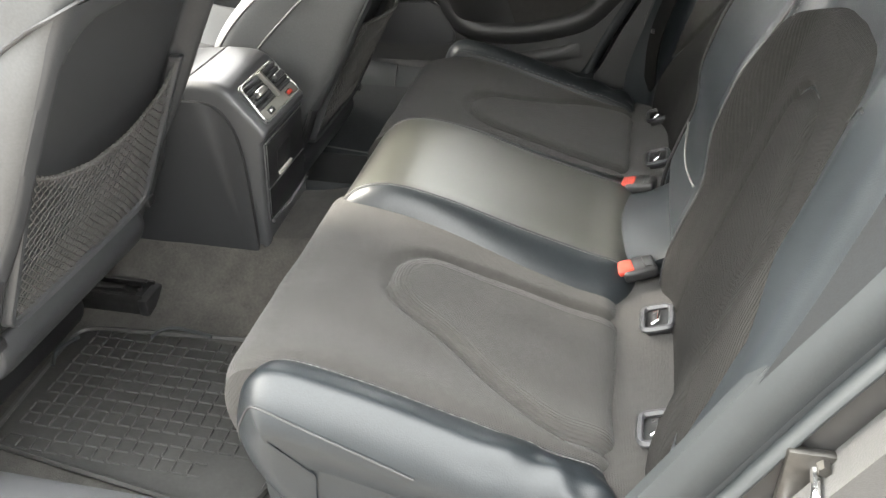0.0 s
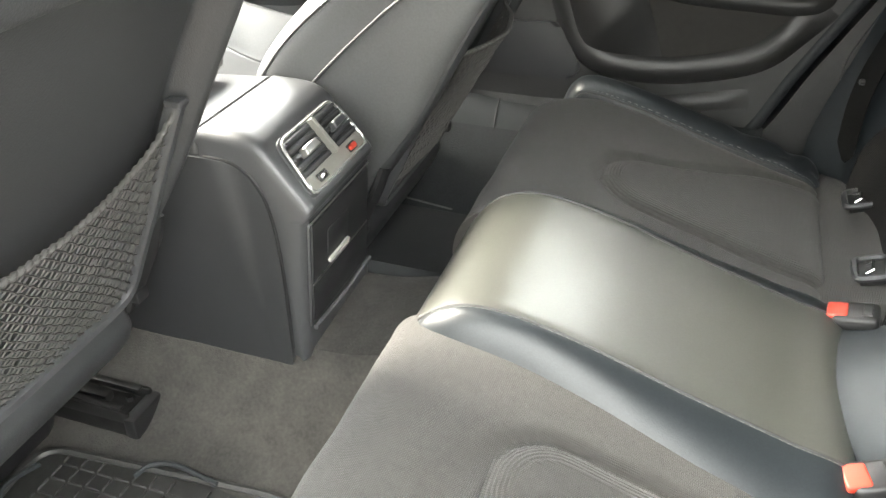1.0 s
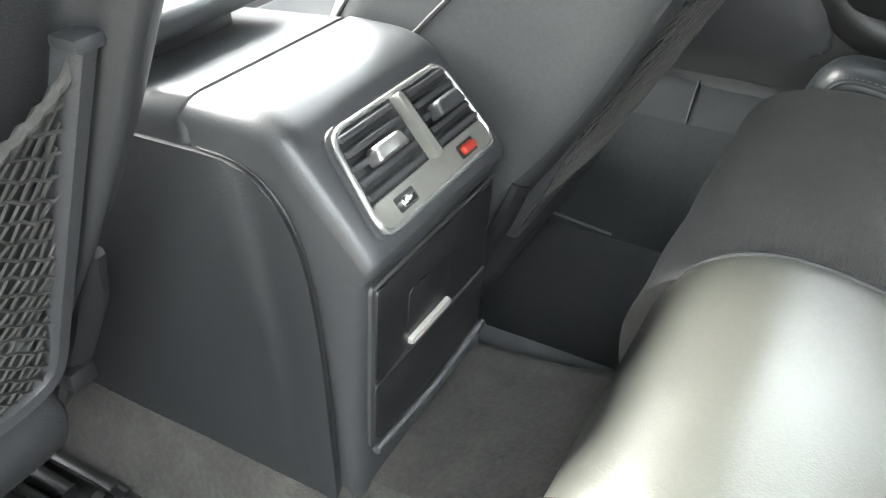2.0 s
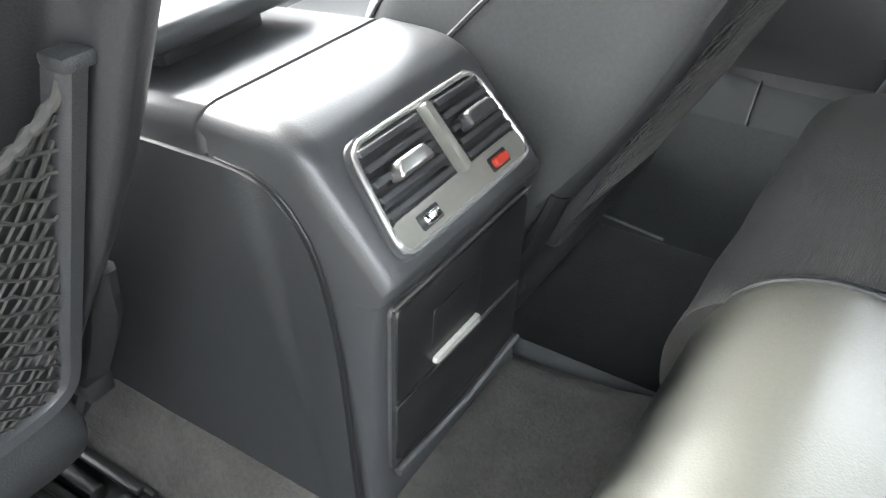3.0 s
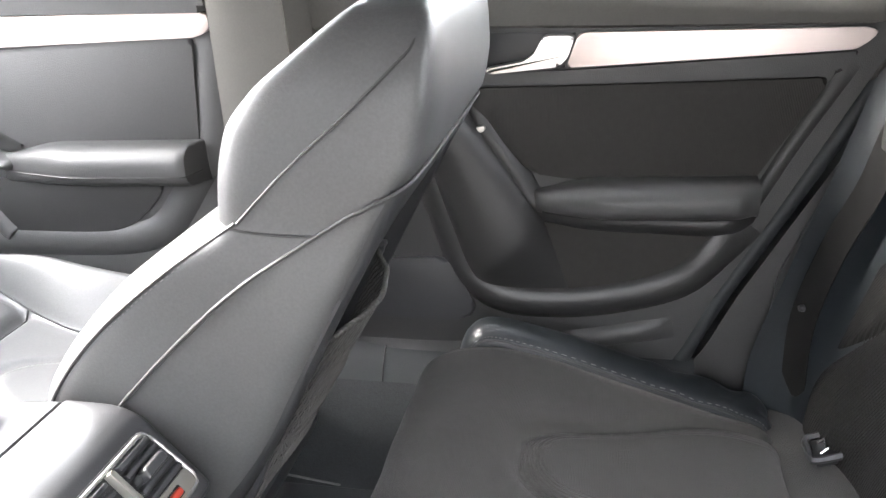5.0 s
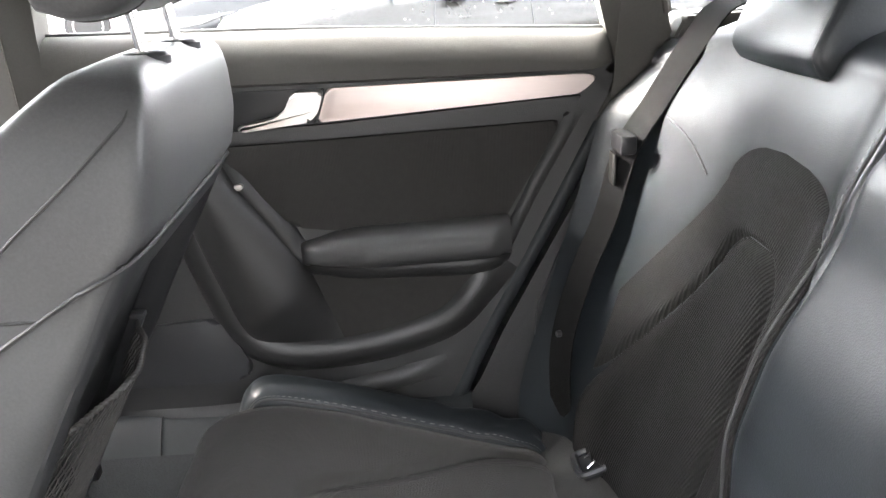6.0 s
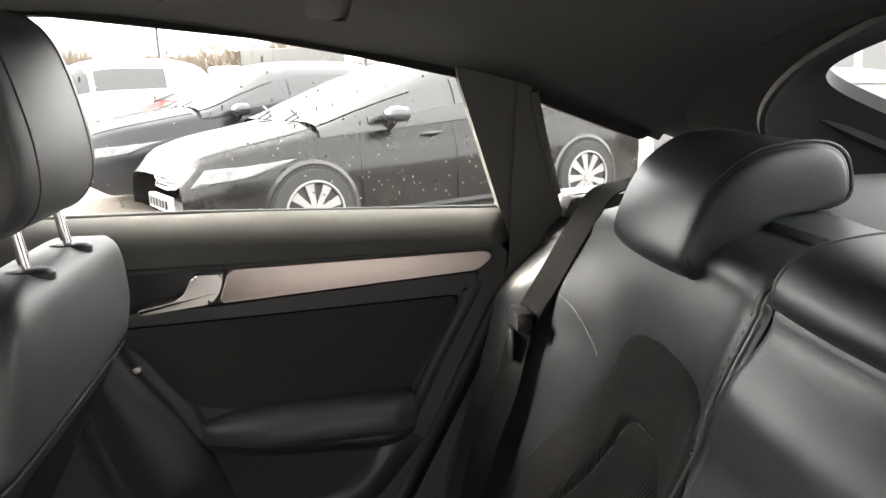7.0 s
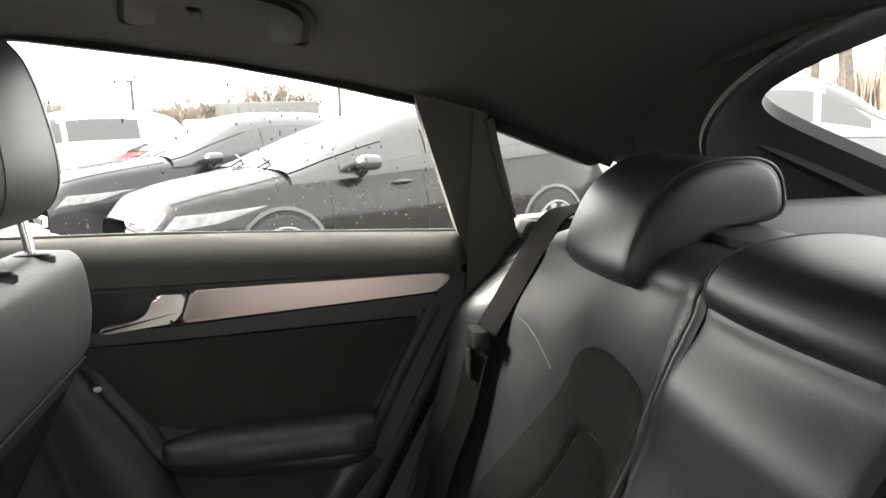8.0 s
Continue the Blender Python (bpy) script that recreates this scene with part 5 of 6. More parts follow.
rear_plate(-0.099, 0.099, 0.092, 0.268, 0.0022, PLASTIC, "surround", console, "", 0.002, 0.008)
tray = rear_plate(-0.094, 0.094, 0.168, 0.262, 0.0045, PLASTIC_BLACK, "tray_flap", console, "black flap of the rear tray")
rear_plate(-0.094, 0.094, 0.100, 0.163, 0.0045, PLASTIC_BLACK, "lower_cover", console, "black lower cover")
rear_plate(-0.046, 0.020, 0.174, 0.181, 0.009, PALE_GRIP, "flap_handle", tray, "pale metal grip of the flap", 0.002, 0.002)
rear_plate(-0.048, 0.022, 0.184, 0.232, 0.0052, PLASTIC_BLACK, "grip_bowl", tray)
# thin satin cords added as the highlights along the flap's edges
part("flap_highlight", tube([(cface(0.1655) + 0.0045, y, 0.1655) for y in (-0.094, 0, 0.094)], 0.0013, 6), SATIN, console, "cord put in as the highlight on the flap edge")
part("upper_highlight", tube([(cface(0.268) + 0.004, y, 0.268) for y in (-0.098, 0, 0.098)], 0.0014, 6), SATIN, console, "cord put in as the highlight on the upper edge")
part("lower_lip", tube([(0.006, -0.098, 0.094), (0.007, 0, 0.089), (0.006, 0.098, 0.094)], 0.004, 8), PLASTIC, console)

# ---------------------------------------------------------------- floor mats
mat_thing = thing("rubber_mat", "black rubber floor mat with a raised grid, dusty", "floor mat")
MAT = rounded([(-0.385, -0.275), (-0.36, -0.60), (0.08, -0.66), (0.17, -0.64), (0.17, -0.30), (0.02, -0.245)], 0.05, 6)


def zplace(x, y, z):
    return Vector((x, z, -0.1135 + y))


part("base", slab(MAT, 0.0, 0.006, 0.002, 2, zplace), RUBBER, mat_thing)
part("rim", tube([zplace(x, 0.010, z) for x, z in MAT], 0.006, 6, closed=True), RUBBER, mat_thing)
rows = []
rng0 = random.Random(4)
for i in range(16):
    x = -0.335 + i * 0.030
    for j in range(12):
        y = -0.60 + j * 0.028
        if y < -0.62 + 0.05 * (x > 0.05) or (x < -0.32 and y > -0.29):
            continue
        j1 = 0.0022 * noise.noise(Vector((x * 40, y * 40, 0)))
        rows.append(box(x + 0.002, x + 0.026, y - 0.0014 + j1, y + 0.0014 + j1, -0.110, -0.1035 + j1, 0.001, 1))
        if rng0.random() > 0.12:
            rows.append(box(x - 0.0014 + j1, x + 0.0014 + j1, y + 0.003, y + 0.024, -0.110, -0.1038, 0.001, 1))
part("tread", join(rows), RUBBER, mat_thing, "raised rubber grid")
part("clip_edge", tube(catmull([(-0.212, -0.285, -0.098), (-0.200, -0.262, -0.094), (-0.165, -0.250, -0.094), (-0.09, -0.258, -0.098)], 24), 0.004, 8), SEAL, mat_thing, "pale worn rim")
part("front_edge", tube(catmull([(-0.36, -0.40, -0.098), (-0.375, -0.36, -0.095), (-0.36, -0.31, -0.098)], 14), 0.004, 8), SEAL, mat_thing, "pale worn rim")

right_mat = thing("carpet_mat", "dark carpet floor mat in the far footwell", "floor mat")
part("carpet", slab(rounded([(-0.40, 0.27), (-0.40, 0.66), (0.20, 0.66), (0.20, 0.25), (0.05, 0.23), (-0.1, 0.235)], 0.05, 6), 0.0, 0.010, 0.004, 2, zplace), CARPET_DARK, right_mat)
part("bound_edge", tube(catmull([(-0.14, 0.596, -0.080), (-0.08, 0.590, -0.082), (-0.01, 0.582, -0.084)], 12), 0.0022, 6), STITCH, right_mat, "thin bound edge")
solo("trim_tunnel_cover", sheet(lambda u, v: Vector((-0.42 + 0.64 * u, 0.118 + 0.14 * v, table(FLOOR_Y, 0.118 + 0.14 * v)[0] + 0.008 + 0.02 * crease(v, 0.2))), 20, 14, (0, 0, -0.006)), CARPET_DARK,
     "dark carpet covering the far side of the tunnel", "carpet", kind="structure")
solo("trim_bench_base", sheet(lambda u, v: Vector((0.245 + 0.012 * math.sin(3 * u), -0.70 + 1.40 * v, -0.13 + 0.20 * u)), 6, 20, (0.03, 0, 0)), CARPET_DARK, "dark carpeted base below the rear bench", "seat base", kind="structure")

# grab handle folded flat against the headliner
grab = thing("grab_handle", "black grab handle folded flat against the headliner", "grab handle")
GRAB = [(0.354, 0.534), (0.378, 0.420), (0.412, 0.352), (0.450, 0.334), (0.545, 0.336), (0.574, 0.356), (0.585, 0.400), (0.581, 0.506),
        (0.538, 0.521), (0.543, 0.446), (0.530, 0.421), (0.440, 0.413), (0.414, 0.437), (0.396, 0.519)]


def on_ceiling(x, y, z):
    """Lays a flat plate, given in (x, z) with its face towards +y, under the headliner."""
    return Vector((x, z, ceil_z(x, z) - y))


part("grip", slab(rounded(GRAB, 0.018, 5), -0.004, 0.008, 0.004, 3, on_ceiling), HEADLINER, grab)
part("recess_rim", tube([on_ceiling(x, 0.002, z) for x, z in rounded([(0.344, 0.545), (0.368, 0.41), (0.405, 0.338), (0.455, 0.318), (0.552, 0.320), (0.588, 0.345), (0.598, 0.40), (0.592, 0.52)], 0.02, 4)], 0.003, 6), HEADLINER, grab)
part("hook", slab(rounded([(0.446, 0.428), (0.462, 0.428), (0.462, 0.462), (0.446, 0.462)], 0.005, 3), -0.004, 0.010, 0.003, 2, on_ceiling), HEADLINER, grab)


# ---------------------------------------------------------------- outside: car park
GZ = -0.265
ASPHALT = material("wet_asphalt", (0.16, 0.145, 0.13), 0.7, grain=60, bump=0.4, vary=0.3, vary_scale=0.8)
PAINT_GREY = material("grey_metallic_paint", (0.034, 0.033, 0.031), 0.26, 0.35, vary=0.1, vary_scale=3, coat=0.8)
PAINT_BLACK = material("black_car_paint", (0.025, 0.026, 0.03), 0.3, 0.1, vary=0.15, vary_scale=3, coat=0.9)
PAINT_WHITE = material("white_car_paint", (0.78, 0.78, 0.77), 0.35, vary=0.05, vary_scale=3, coat=0.6)
PAINT_RED = material("red_car_paint", (0.32, 0.03, 0.03), 0.35, vary=0.12, vary_scale=3, coat=0.7)
PAINT_SILVER = material("silver_car_paint", (0.20, 0.205, 0.21), 0.4, 0.3, vary=0.08, vary_scale=3, coat=0.6)
AUTO_GLASS = material("dark_car_glass", (0.035, 0.037, 0.036), 0.06, vary=0.1, spec=0.8)
LAMP_GLASS = material("headlamp_lens", (0.10, 0.102, 0.105), 0.15, 0.25, grain=30, bump=0.3, vary=0.35, vary_scale=18, coat=1.0)
TAIL_RED = material("tail_lamp_lens", (0.55, 0.02, 0.02), 0.2, vary=0.2, coat=0.8)
TYRE = material("tyre_rubber", (0.03, 0.03, 0.03), 0.8, grain=80, bump=0.4)
RIM = material("alloy_rim", (0.27, 0.27, 0.265), 0.35, 0.2, vary=0.12)
WALL_GREY = material("grey_render", (0.28, 0.28, 0.275), 0.85, grain=30, bump=0.4, vary=0.2, vary_scale=0.7)
TRUCK_WHITE = material("truck_body_panel", (0.12, 0.118, 0.112), 0.5, vary=0.1, vary_scale=1.5)
BARK = material("bare_bark", (0.11, 0.095, 0.082), 0.9, grain=20, bump=0.6, vary=0.35)
TWIGS = material("bare_twigs", (0.19, 0.16, 0.13), 0.95, vary=0.4, vary_scale=1.2)
POLE = material("galvanised_pole", (0.07, 0.07, 0.07), 0.6, 0.2, vary=0.12)

solo("ground", sheet(lambda u, v: Vector((-600 + 1200 * u, -600 + 1200 * v, GZ)), 8, 8, (0, 0, -0.2)), ASPHALT, "pale wet asphalt of a car park", "ground", kind="structure")

# unseen wall, added to cut the sky light through the open left doorway
solo("wall_sky_block", box(-9.0, 9.0, -3.6, -3.3, GZ, 1.9, 0.02), WALL_GREY, "plain grey wall added out of view to block sky light", "wall", kind="structure")


def parked_car(name, label, paint, origin, heading, top, belt_rise, glass=(-0.30, -1.55, -2.45, -3.15), width=0.885, nose=0.86, tail=-3.42, wb=2.6, chunky=0.0, detail=True):
    """A parked car. X runs forwards from the front axle, Y to its left. top: rows of (X, height) along its middle line."""
    car = thing(name, label, "parked car", group="parked cars", loc=(*origin, GZ))
    car.rotation_euler = (0, 0, heading)
    rows = sorted(top)
    h = lambda x: table(rows, x)[0]
    belt = lambda x: 0.985 + belt_rise * (-0.35 - x) / 2.6 + chunky
    hwid = lambda x: width * (1 - 0.26 * sstep(0.25, nose + 0.12, x) ** 1.5 - 0.17 * sstep(-2.75, tail - 0.1, x) ** 1.5)

    def sub(nm, bm, mat, parent=None, lab="", smooth=40):
        o = part(nm, bm, mat, None, lab, smooth)
        o.parent = parent or car
        return o

    xw0, xw1 = glass[0], glass[3]

    def lower(u, v):
        """From one sill over bonnet and boot to the other sill."""
        x = nose + (tail - nose) * u
        hb = min(h(x), belt(x) + 0.02)
        hb = min(hb, h(x))
        a = math.pi * v
        c, s = math.cos(a), math.sin(a)
        w = hwid(x)
        endf = min(1.0, (sstep(0, 0.035, u) * 0.22 + 0.78), (sstep(1.0, 0.965, u) * 0.2 + 0.8))
        lo = 0.20 + 0.12 * sstep(0.06, 0.0, u)
        z = lo + (hb - lo) * endf * abs(s) ** 0.30
        y = w * math.copysign(abs(c) ** (0.22 + 0.20 * sstep(0.6, 0.95, abs(s))), c)
        y *= 1 - 0.07 * sstep(0.55, 1.0, z / max(0.3, hb)) - 0.03 * sstep(0.45, 0.2, z)
        if abs(z - 0.62) < 0.05:
            y *= 1.006
        return Vector((x, y, z))

    body = sub("body", sheet(lower, 90, 64, (0, 0, 0)), paint)

    def green(u, v):
        """Glasshouse surface from belt over the roof to the other belt."""
        x = xw0 - 0.02 + (xw1 - 0.06 - xw0) * u
        b = belt(x) - 0.10
        hh = max(h(x) - 0.008 * sstep(xw0 - 0.06, xw0 + 0.02, x), b + 0.004)
        a = math.pi * v
        c, s = math.cos(a), math.sin(a)
        f = (hh - b) / 0.55
        y = (hwid(x) * 0.908 - 0.17 * abs(s) ** 1.3 * min(1, f)) * math.copysign(abs(c) ** 0.30, c)
        z = b + (hh - b) * abs(s) ** 0.62
        return Vector((x, y, z))

    sub("roof", sheet(green, 70, 48), paint, body)
    ux = lambda x: min(1.0, max(0.0, (x - xw0 + 0.02) / (xw1 - 0.06 - xw0)))

    def glass_patch(fn_uv, nu=18, nv=12):
        def f(a, b):
            u, v = fn_uv(a, b)
            p = green(u, v)
            e = 1e-3
            n = (green(min(1, u + e), v) - green(max(0, u - e), v)).cross(green(u, min(1, v + e)) - green(u, max(0, v - e)))
            if n.length:
                n.normalize()
            if n.z < 0 or (abs(n.z) < 0.3 and n.y * p.y < 0):
                n = -n
            return p + n * 0.008
        return sheet(f, nu, nv)

    xm = glass[1]
    # windscreen and rear window
    sub("windscreen", glass_patch(lambda a, b: (ux(xw0 - 0.02 + (glass[1] - 0.06 - xw0 + 0.45) * a), 0.20 - 0.03 * a + (0.60 + 0.06 * a) * b)), AUTO_GLASS, car, "windscreen reflecting the white sky")
    sub("rear_window", glass_patch(lambda a, b: (ux(glass[2] - 0.28 + (glass[3] + 0.12 - glass[2] + 0.28) * a), 0.27 + 0.46 * b)), AUTO_GLASS, car, "rear window")
    for sg in (0, 1):
        m = (lambda v: v) if sg == 0 else (lambda v: 1 - v)
        def top_v(x):
            f = max(0.0, (h(x) - belt(x)) / 0.5)
            return 0.03 + 0.185 * min(1, f)
        for x0, x1 in ((glass[0] - 0.42, -1.22), (-1.30, glass[2] + 0.02)):
            sub("side_window", glass_patch(lambda a, b, x0=x0, x1=x1: (ux(x0 + (x1 - x0) * a), m(0.035 + (top_v(x0 + (x1 - x0) * a) - 0.035) * b))), AUTO_GLASS, car, "side window")
    for xx, side in ((0.0, 1), (0.0, -1), (-wb, 1), (-wb, -1)):
        y = side * (width - 0.065)
        wheel = sub("wheel", loft([[Vector((xx + r * math.cos(t), y + side * o, 0.315 + r * math.sin(t))) for t in (2 * math.pi * k / 40 for k in range(40))]
                                   for r, o in ((0.20, -0.10), (0.30, -0.10), (0.315, -0.07), (0.315, 0.06), (0.30, 0.095), (0.235, 0.105), (0.225, 0.085))]), TYRE, car, "tyre")
        rim = sub("rim", loft([[Vector((xx + r * math.cos(t), y + side * o, 0.315 + r * math.sin(t))) for t in (2 * math.pi * k / 40 for k in range(40))]
                               for r, o in ((0.226, 0.01), (0.228, 0.10), (0.222, 0.104), (0.205, 0.098), (0.20, 0.055), (0.05, 0.05))]), PLASTIC_BLACK if detail else RIM, wheel)
        if detail:
            for k in range(9):
                t = 2 * math.pi * k / 9
                d = Vector((math.cos(t), 0, math.sin(t)))
                q = Vector((-math.sin(t), 0, math.cos(t)))
                cc = Vector((xx, y + side * 0.098, 0.315))
                rg = [[cc + d * r + q * w + Vector((0, side * o, 0)) for w, o in ((-hw, -0.03), (-hw, 0), (hw, 0), (hw, -0.03))] for r, hw in ((0.03, 0.020), (0.12, 0.024), (0.212, 0.036))]
                sub("spoke", loft(rg), RIM, wheel)
            sub("hub", cylinder((xx, y + side * 0.07, 0.315), (xx, y + side * 0.105, 0.315), 0.05, 0.035, 16), RIM, wheel)
            sub("rim_edge", tube([(xx + 0.222 * math.cos(t), y + side * 0.102, 0.315 + 0.222 * math.sin(t)) for t in (2 * math.pi * k / 36 for k in range(36))], 0.010, 6, closed=True), RIM, wheel)
        arch = [[Vector((xx + r * math.cos(t), side * (hwid(xx) * o), 0.315 + r * math.sin(t))) for r, o in ((0.335, 0.93), (0.335, 1.004), (0.345, 1.010), (0.372, 1.003), (0.38, 0.97))] for t in (math.pi * (k / 30 * 1.16 - 0.08) for k in range(31))]
        sub("arch_lip", loft(arch, True), paint, car)
        well = [[Vector((xx + r * math.cos(t), side * (hwid(xx) * 1.004 - 0.0), 0.315 + r * math.sin(t))) for r in (0.0, 0.18, 0.338)] for t in (math.pi * (k / 30 * 1.16 - 0.08) for k in range(31))]
        sub("wheel_well", loft(well, False, False), PLASTIC_BLACK, car)
    if not detail:
        return car

    def on_body(x, z, side, proud):
        """A point on the body side at a height."""
        best = min((lower((nose - x) / (nose - tail), k / 200 * 0.5) for k in range(201)), key=lambda p: abs(p.z - z))
        return Vector((x, side * (best.y + proud), z))

    def body_patch(quad, side, proud, nm, mat, lab=""):
        """quad: four (x, z), laid on the body side."""
        (ax, az), (bx, bz), (cx, cz), (dx, dz) = quad

        def f(a, b):
            x = (ax * (1 - a) + bx * a) * (1 - b) + (dx * (1 - a) + cx * a) * b
            z = (az * (1 - a) + bz * a) * (1 - b) + (dz * (1 - a) + cz * a) * b
            e = min(1.0, 8 * min(a, 1 - a, b, 1 - b))
            return on_body(x, z, side, proud * (0.2 + 0.8 * e))
        return sub(nm, sheet(f, 14, 8, (0, -side * 0.02, 0)), mat, car, lab)

    for side in (1, -1):
        body_patch([(0.80, 0.545), (0.42, 0.600), (0.08, 0.700), (0.70, 0.660)], side, 0.012, "headlamp", LAMP_GLASS, "clear headlamp")
        body_patch([(-3.12, 0.84), (-3.36, 0.82), (-3.36, 0.98), (-3.02, 0.97)], side, 0.014, "tail_lamp", TAIL_RED, "red tail lamp")
        for xs in ([(-0.42, 0.34), (-0.40, 0.62), (-0.46, 0.90)], [(-1.26, 0.30), (-1.25, 0.62), (-1.26, 0.93)], [(-2.18, 0.45), (-2.02, 0.70), (-2.20, 0.95)]):
            sub("door_gap", tube([on_body(x, z, side, 0.001) for x, z in [(p.x, p.z) for p in catmull([(x, 0, z) for x, z in xs], 10)]], 0.004, 5), PLASTIC_BLACK, car)
        sub("side_crease", tube([on_body(x, 0.70 + 0.05 * (-x / 2.6), side, 0.0) for x in [-0.5 - 0.12 * k for k in range(18)]], 0.006, 5), paint, car)
        hb = on_body(-1.05, 0.80, side, 0.0)
        sub("door_handle", tube(catmull([hb + Vector((0.09, 0, 0)), hb + Vector((0.05, side * 0.03, 0.004)), hb + Vector((-0.05, side * 0.03, 0.006)), hb + Vector((-0.09, 0, 0.004))], 14), 0.012, 8), paint, car)
        sub("sill", tube([on_body(0.42 * -1 - 0.1 * k, 0.25, side, -0.01) for k in range(19)], 0.03, 8), PLASTIC_BLACK, car)
        mx = on_body(-0.72, 0.865, side, 0.0)
        mir = sub("mirror", loft([[mx + Vector((dx + 0.03, side * (0.14 + 0.10 * s * math.cos(t)), 0.10 + 0.062 * s * math.sin(t))) for t in (2 * math.pi * k / 24 for k in range(24))]
                                  for dx, s in ((0.10, 0.25), (0.085, 0.62), (0.05, 0.9), (0.0, 1.0), (-0.06, 0.97), (-0.07, 0.85))]), PAINT_BLACK, car, "dark door mirror")
        sub("mirror_foot", tube([mx + Vector((0.02, -side * 0.02, 0.0)), mx + Vector((0.02, side * 0.05, 0.03)), mx + Vector((0.02, side * 0.09, 0.06))], 0.03, 8), PLASTIC_BLACK, mir)
    # front: grille, plate, lower intake
    fx = nose
    bow = lambda y: fx - 0.06 - 0.35 * (y / 0.8) ** 2
    sub("grille", slab(rounded([(-0.44, 0.66), (0.44, 0.66), (0.36, 0.585), (0.24, 0.51), (-0.24, 0.51), (-0.36, 0.585)], 0.03), -0.06, 0.012, 0.01, 3, lambda x, y, z: Vector((bow(x) + y, x, z))), PLASTIC_BLACK, car, "black grille")
    for zz, wid in ((0.645, 0.42), (0.615, 0.37), (0.585, 0.33), (0.555, 0.28)):
        sub("grille_bar", tube([(bow(y) + 0.015, y, zz) for y in [wid * (-1 + 0.2 * k) for k in range(11)]], 0.008, 5), CHROME, car)
    sub("grille_surround", tube([(bow(y) + 0.014, y, zz) for y, zz in ((-0.45, 0.655), (-0.37, 0.580), (-0.25, 0.507), (-0.12, 0.497), (0.12, 0.497), (0.25, 0.507), (0.37, 0.580), (0.45, 0.655))], 0.013, 6), CHROME, car, "bright frame under the grille")
    sub("badge", tube([(fx - 0.028, 0.05 * math.cos(t), 0.60 + 0.045 * math.sin(t)) for t in (2 * math.pi * k / 20 for k in range(20))], 0.008, 6, closed=True), CHROME, car, "plain bright badge")
    sub("bumper", slab(rounded([(-0.70, 0.19), (0.70, 0.19), (0.72, 0.36), (0.66, 0.56), (-0.66, 0.56), (-0.72, 0.36)], 0.05), -0.35, 0.0, 0.03, 4, lambda x, y, z: Vector((fx - 0.085 - 0.35 * (x / 0.8) ** 2 + y, x, z))), paint, car)
    sub("lower_intake", slab(rounded([(-0.62, 0.22), (-0.62, 0.32), (0.62, 0.32), (0.62, 0.22)], 0.03), -0.06, 0.012, 0.01, 3, lambda x, y, z: Vector((fx - 0.080 - 0.35 * (x / 0.8) ** 2 + y, x, z))), PLASTIC_BLACK, car)
    plate = sub("number_plate", slab(rounded([(-0.26, 0.335), (-0.26, 0.44), (0.26, 0.44), (0.26, 0.335)], 0.008), -0.02, 0.02, 0.003, 2, lambda x, y, z: Vector((fx - 0.025 + y - 0.2 * x * x, x, z))), PAINT_WHITE, car, "white number plate")
    for k in range(6):
        y = -0.20 + 0.075 * k + (0.02 if k > 2 else 0)
        sub("plate_bar", box(fx - 0.012, fx - 0.0005, y, y + 0.045, 0.355, 0.42, 0.002), PLASTIC_BLACK, plate)
    for k, y in enumerate((0.30, -0.25)):
        sub("wiper", tube([(xw0 + 0.02, y, h(xw0 + 0.02) + 0.015), (xw0 - 0.10, y - 0.05, h(xw0 - 0.10) + 0.03), (xw0 - 0.20, y - 0.42, h(xw0 - 0.2) + 0.02)], 0.009, 6), PLASTIC_BLACK, car)
    sub("bonnet_edge", tube([lower((nose - x) / (nose - tail), 0.285 + 0.02 * sstep(0.7, -0.3, x)) + Vector((0, 0, 0.002)) for x in [0.70 - 0.06 * k for k in range(17)]], 0.006, 5), paint, car)
    sub("bonnet_edge", tube([lower((nose - x) / (nose - tail), 0.715 - 0.02 * sstep(0.7, -0.3, x)) + Vector((0, 0, 0.002)) for x in [0.70 - 0.06 * k for k in range(17)]], 0.006, 5), paint, car)
    return car


HATCH = [(-3.5, 0.88), (-3.40, 1.00), (-3.15, 1.15), (-2.7, 1.30), (-2.2, 1.385), (-1.7, 1.40), (-1.35, 1.37), (-0.9, 1.235), (-0.45, 1.065), (-0.12, 0.935), (0.15, 0.885), (0.45, 0.835), (0.7, 0.765), (0.84, 0.69), (0.92, 0.60)]
SEDAN = [(-3.7, 0.98), (-3.5, 1.06), (-3.2, 1.10), (-2.6, 1.33), (-2.0, 1.43), (-1.5, 1.44), (-1.2, 1.40), (-0.8, 1.22), (-0.35, 1.0), (0.0, 0.95), (0.5, 0.88), (0.8, 0.78), (0.9, 0.68)]
SUV = [(-3.5, 0.95), (-3.35, 1.20), (-3.1, 1.52), (-2.5, 1.66), (-1.7, 1.69), (-1.35, 1.66), (-0.95, 1.48), (-0.45, 1.15), (0.1, 1.07), (0.6, 1.0), (0.82, 0.86), (0.9, 0.75)]
HD = math.atan2(-1.15, -2.375)
parked_car("parked_hatchback", "grey metallic hatchback parked with raindrops on it", PAINT_GREY, (0.03, 6.10), HD, HATCH, 0.13, (-0.10, -1.30, -2.35, -3.10), chunky=-0.05)
parked_car("parked_saloon", "black saloon parked beside the grey hatchback", PAINT_BLACK, (-1.35, 8.7), HD, SEDAN, 0.08, tail=-3.6)
# red paint all over; its pale parts come from reflected sky
parked_car("parked_estate", "red car parked further along the row", PAINT_RED, (-2.0, 11.7), HD, HATCH, 0.08, detail=False)
parked_car("parked_off_roader", "white off-road car parked further along the row", PAINT_WHITE, (-4.6, 13.6), HD, SUV, 0.05, chunky=0.08, detail=False)
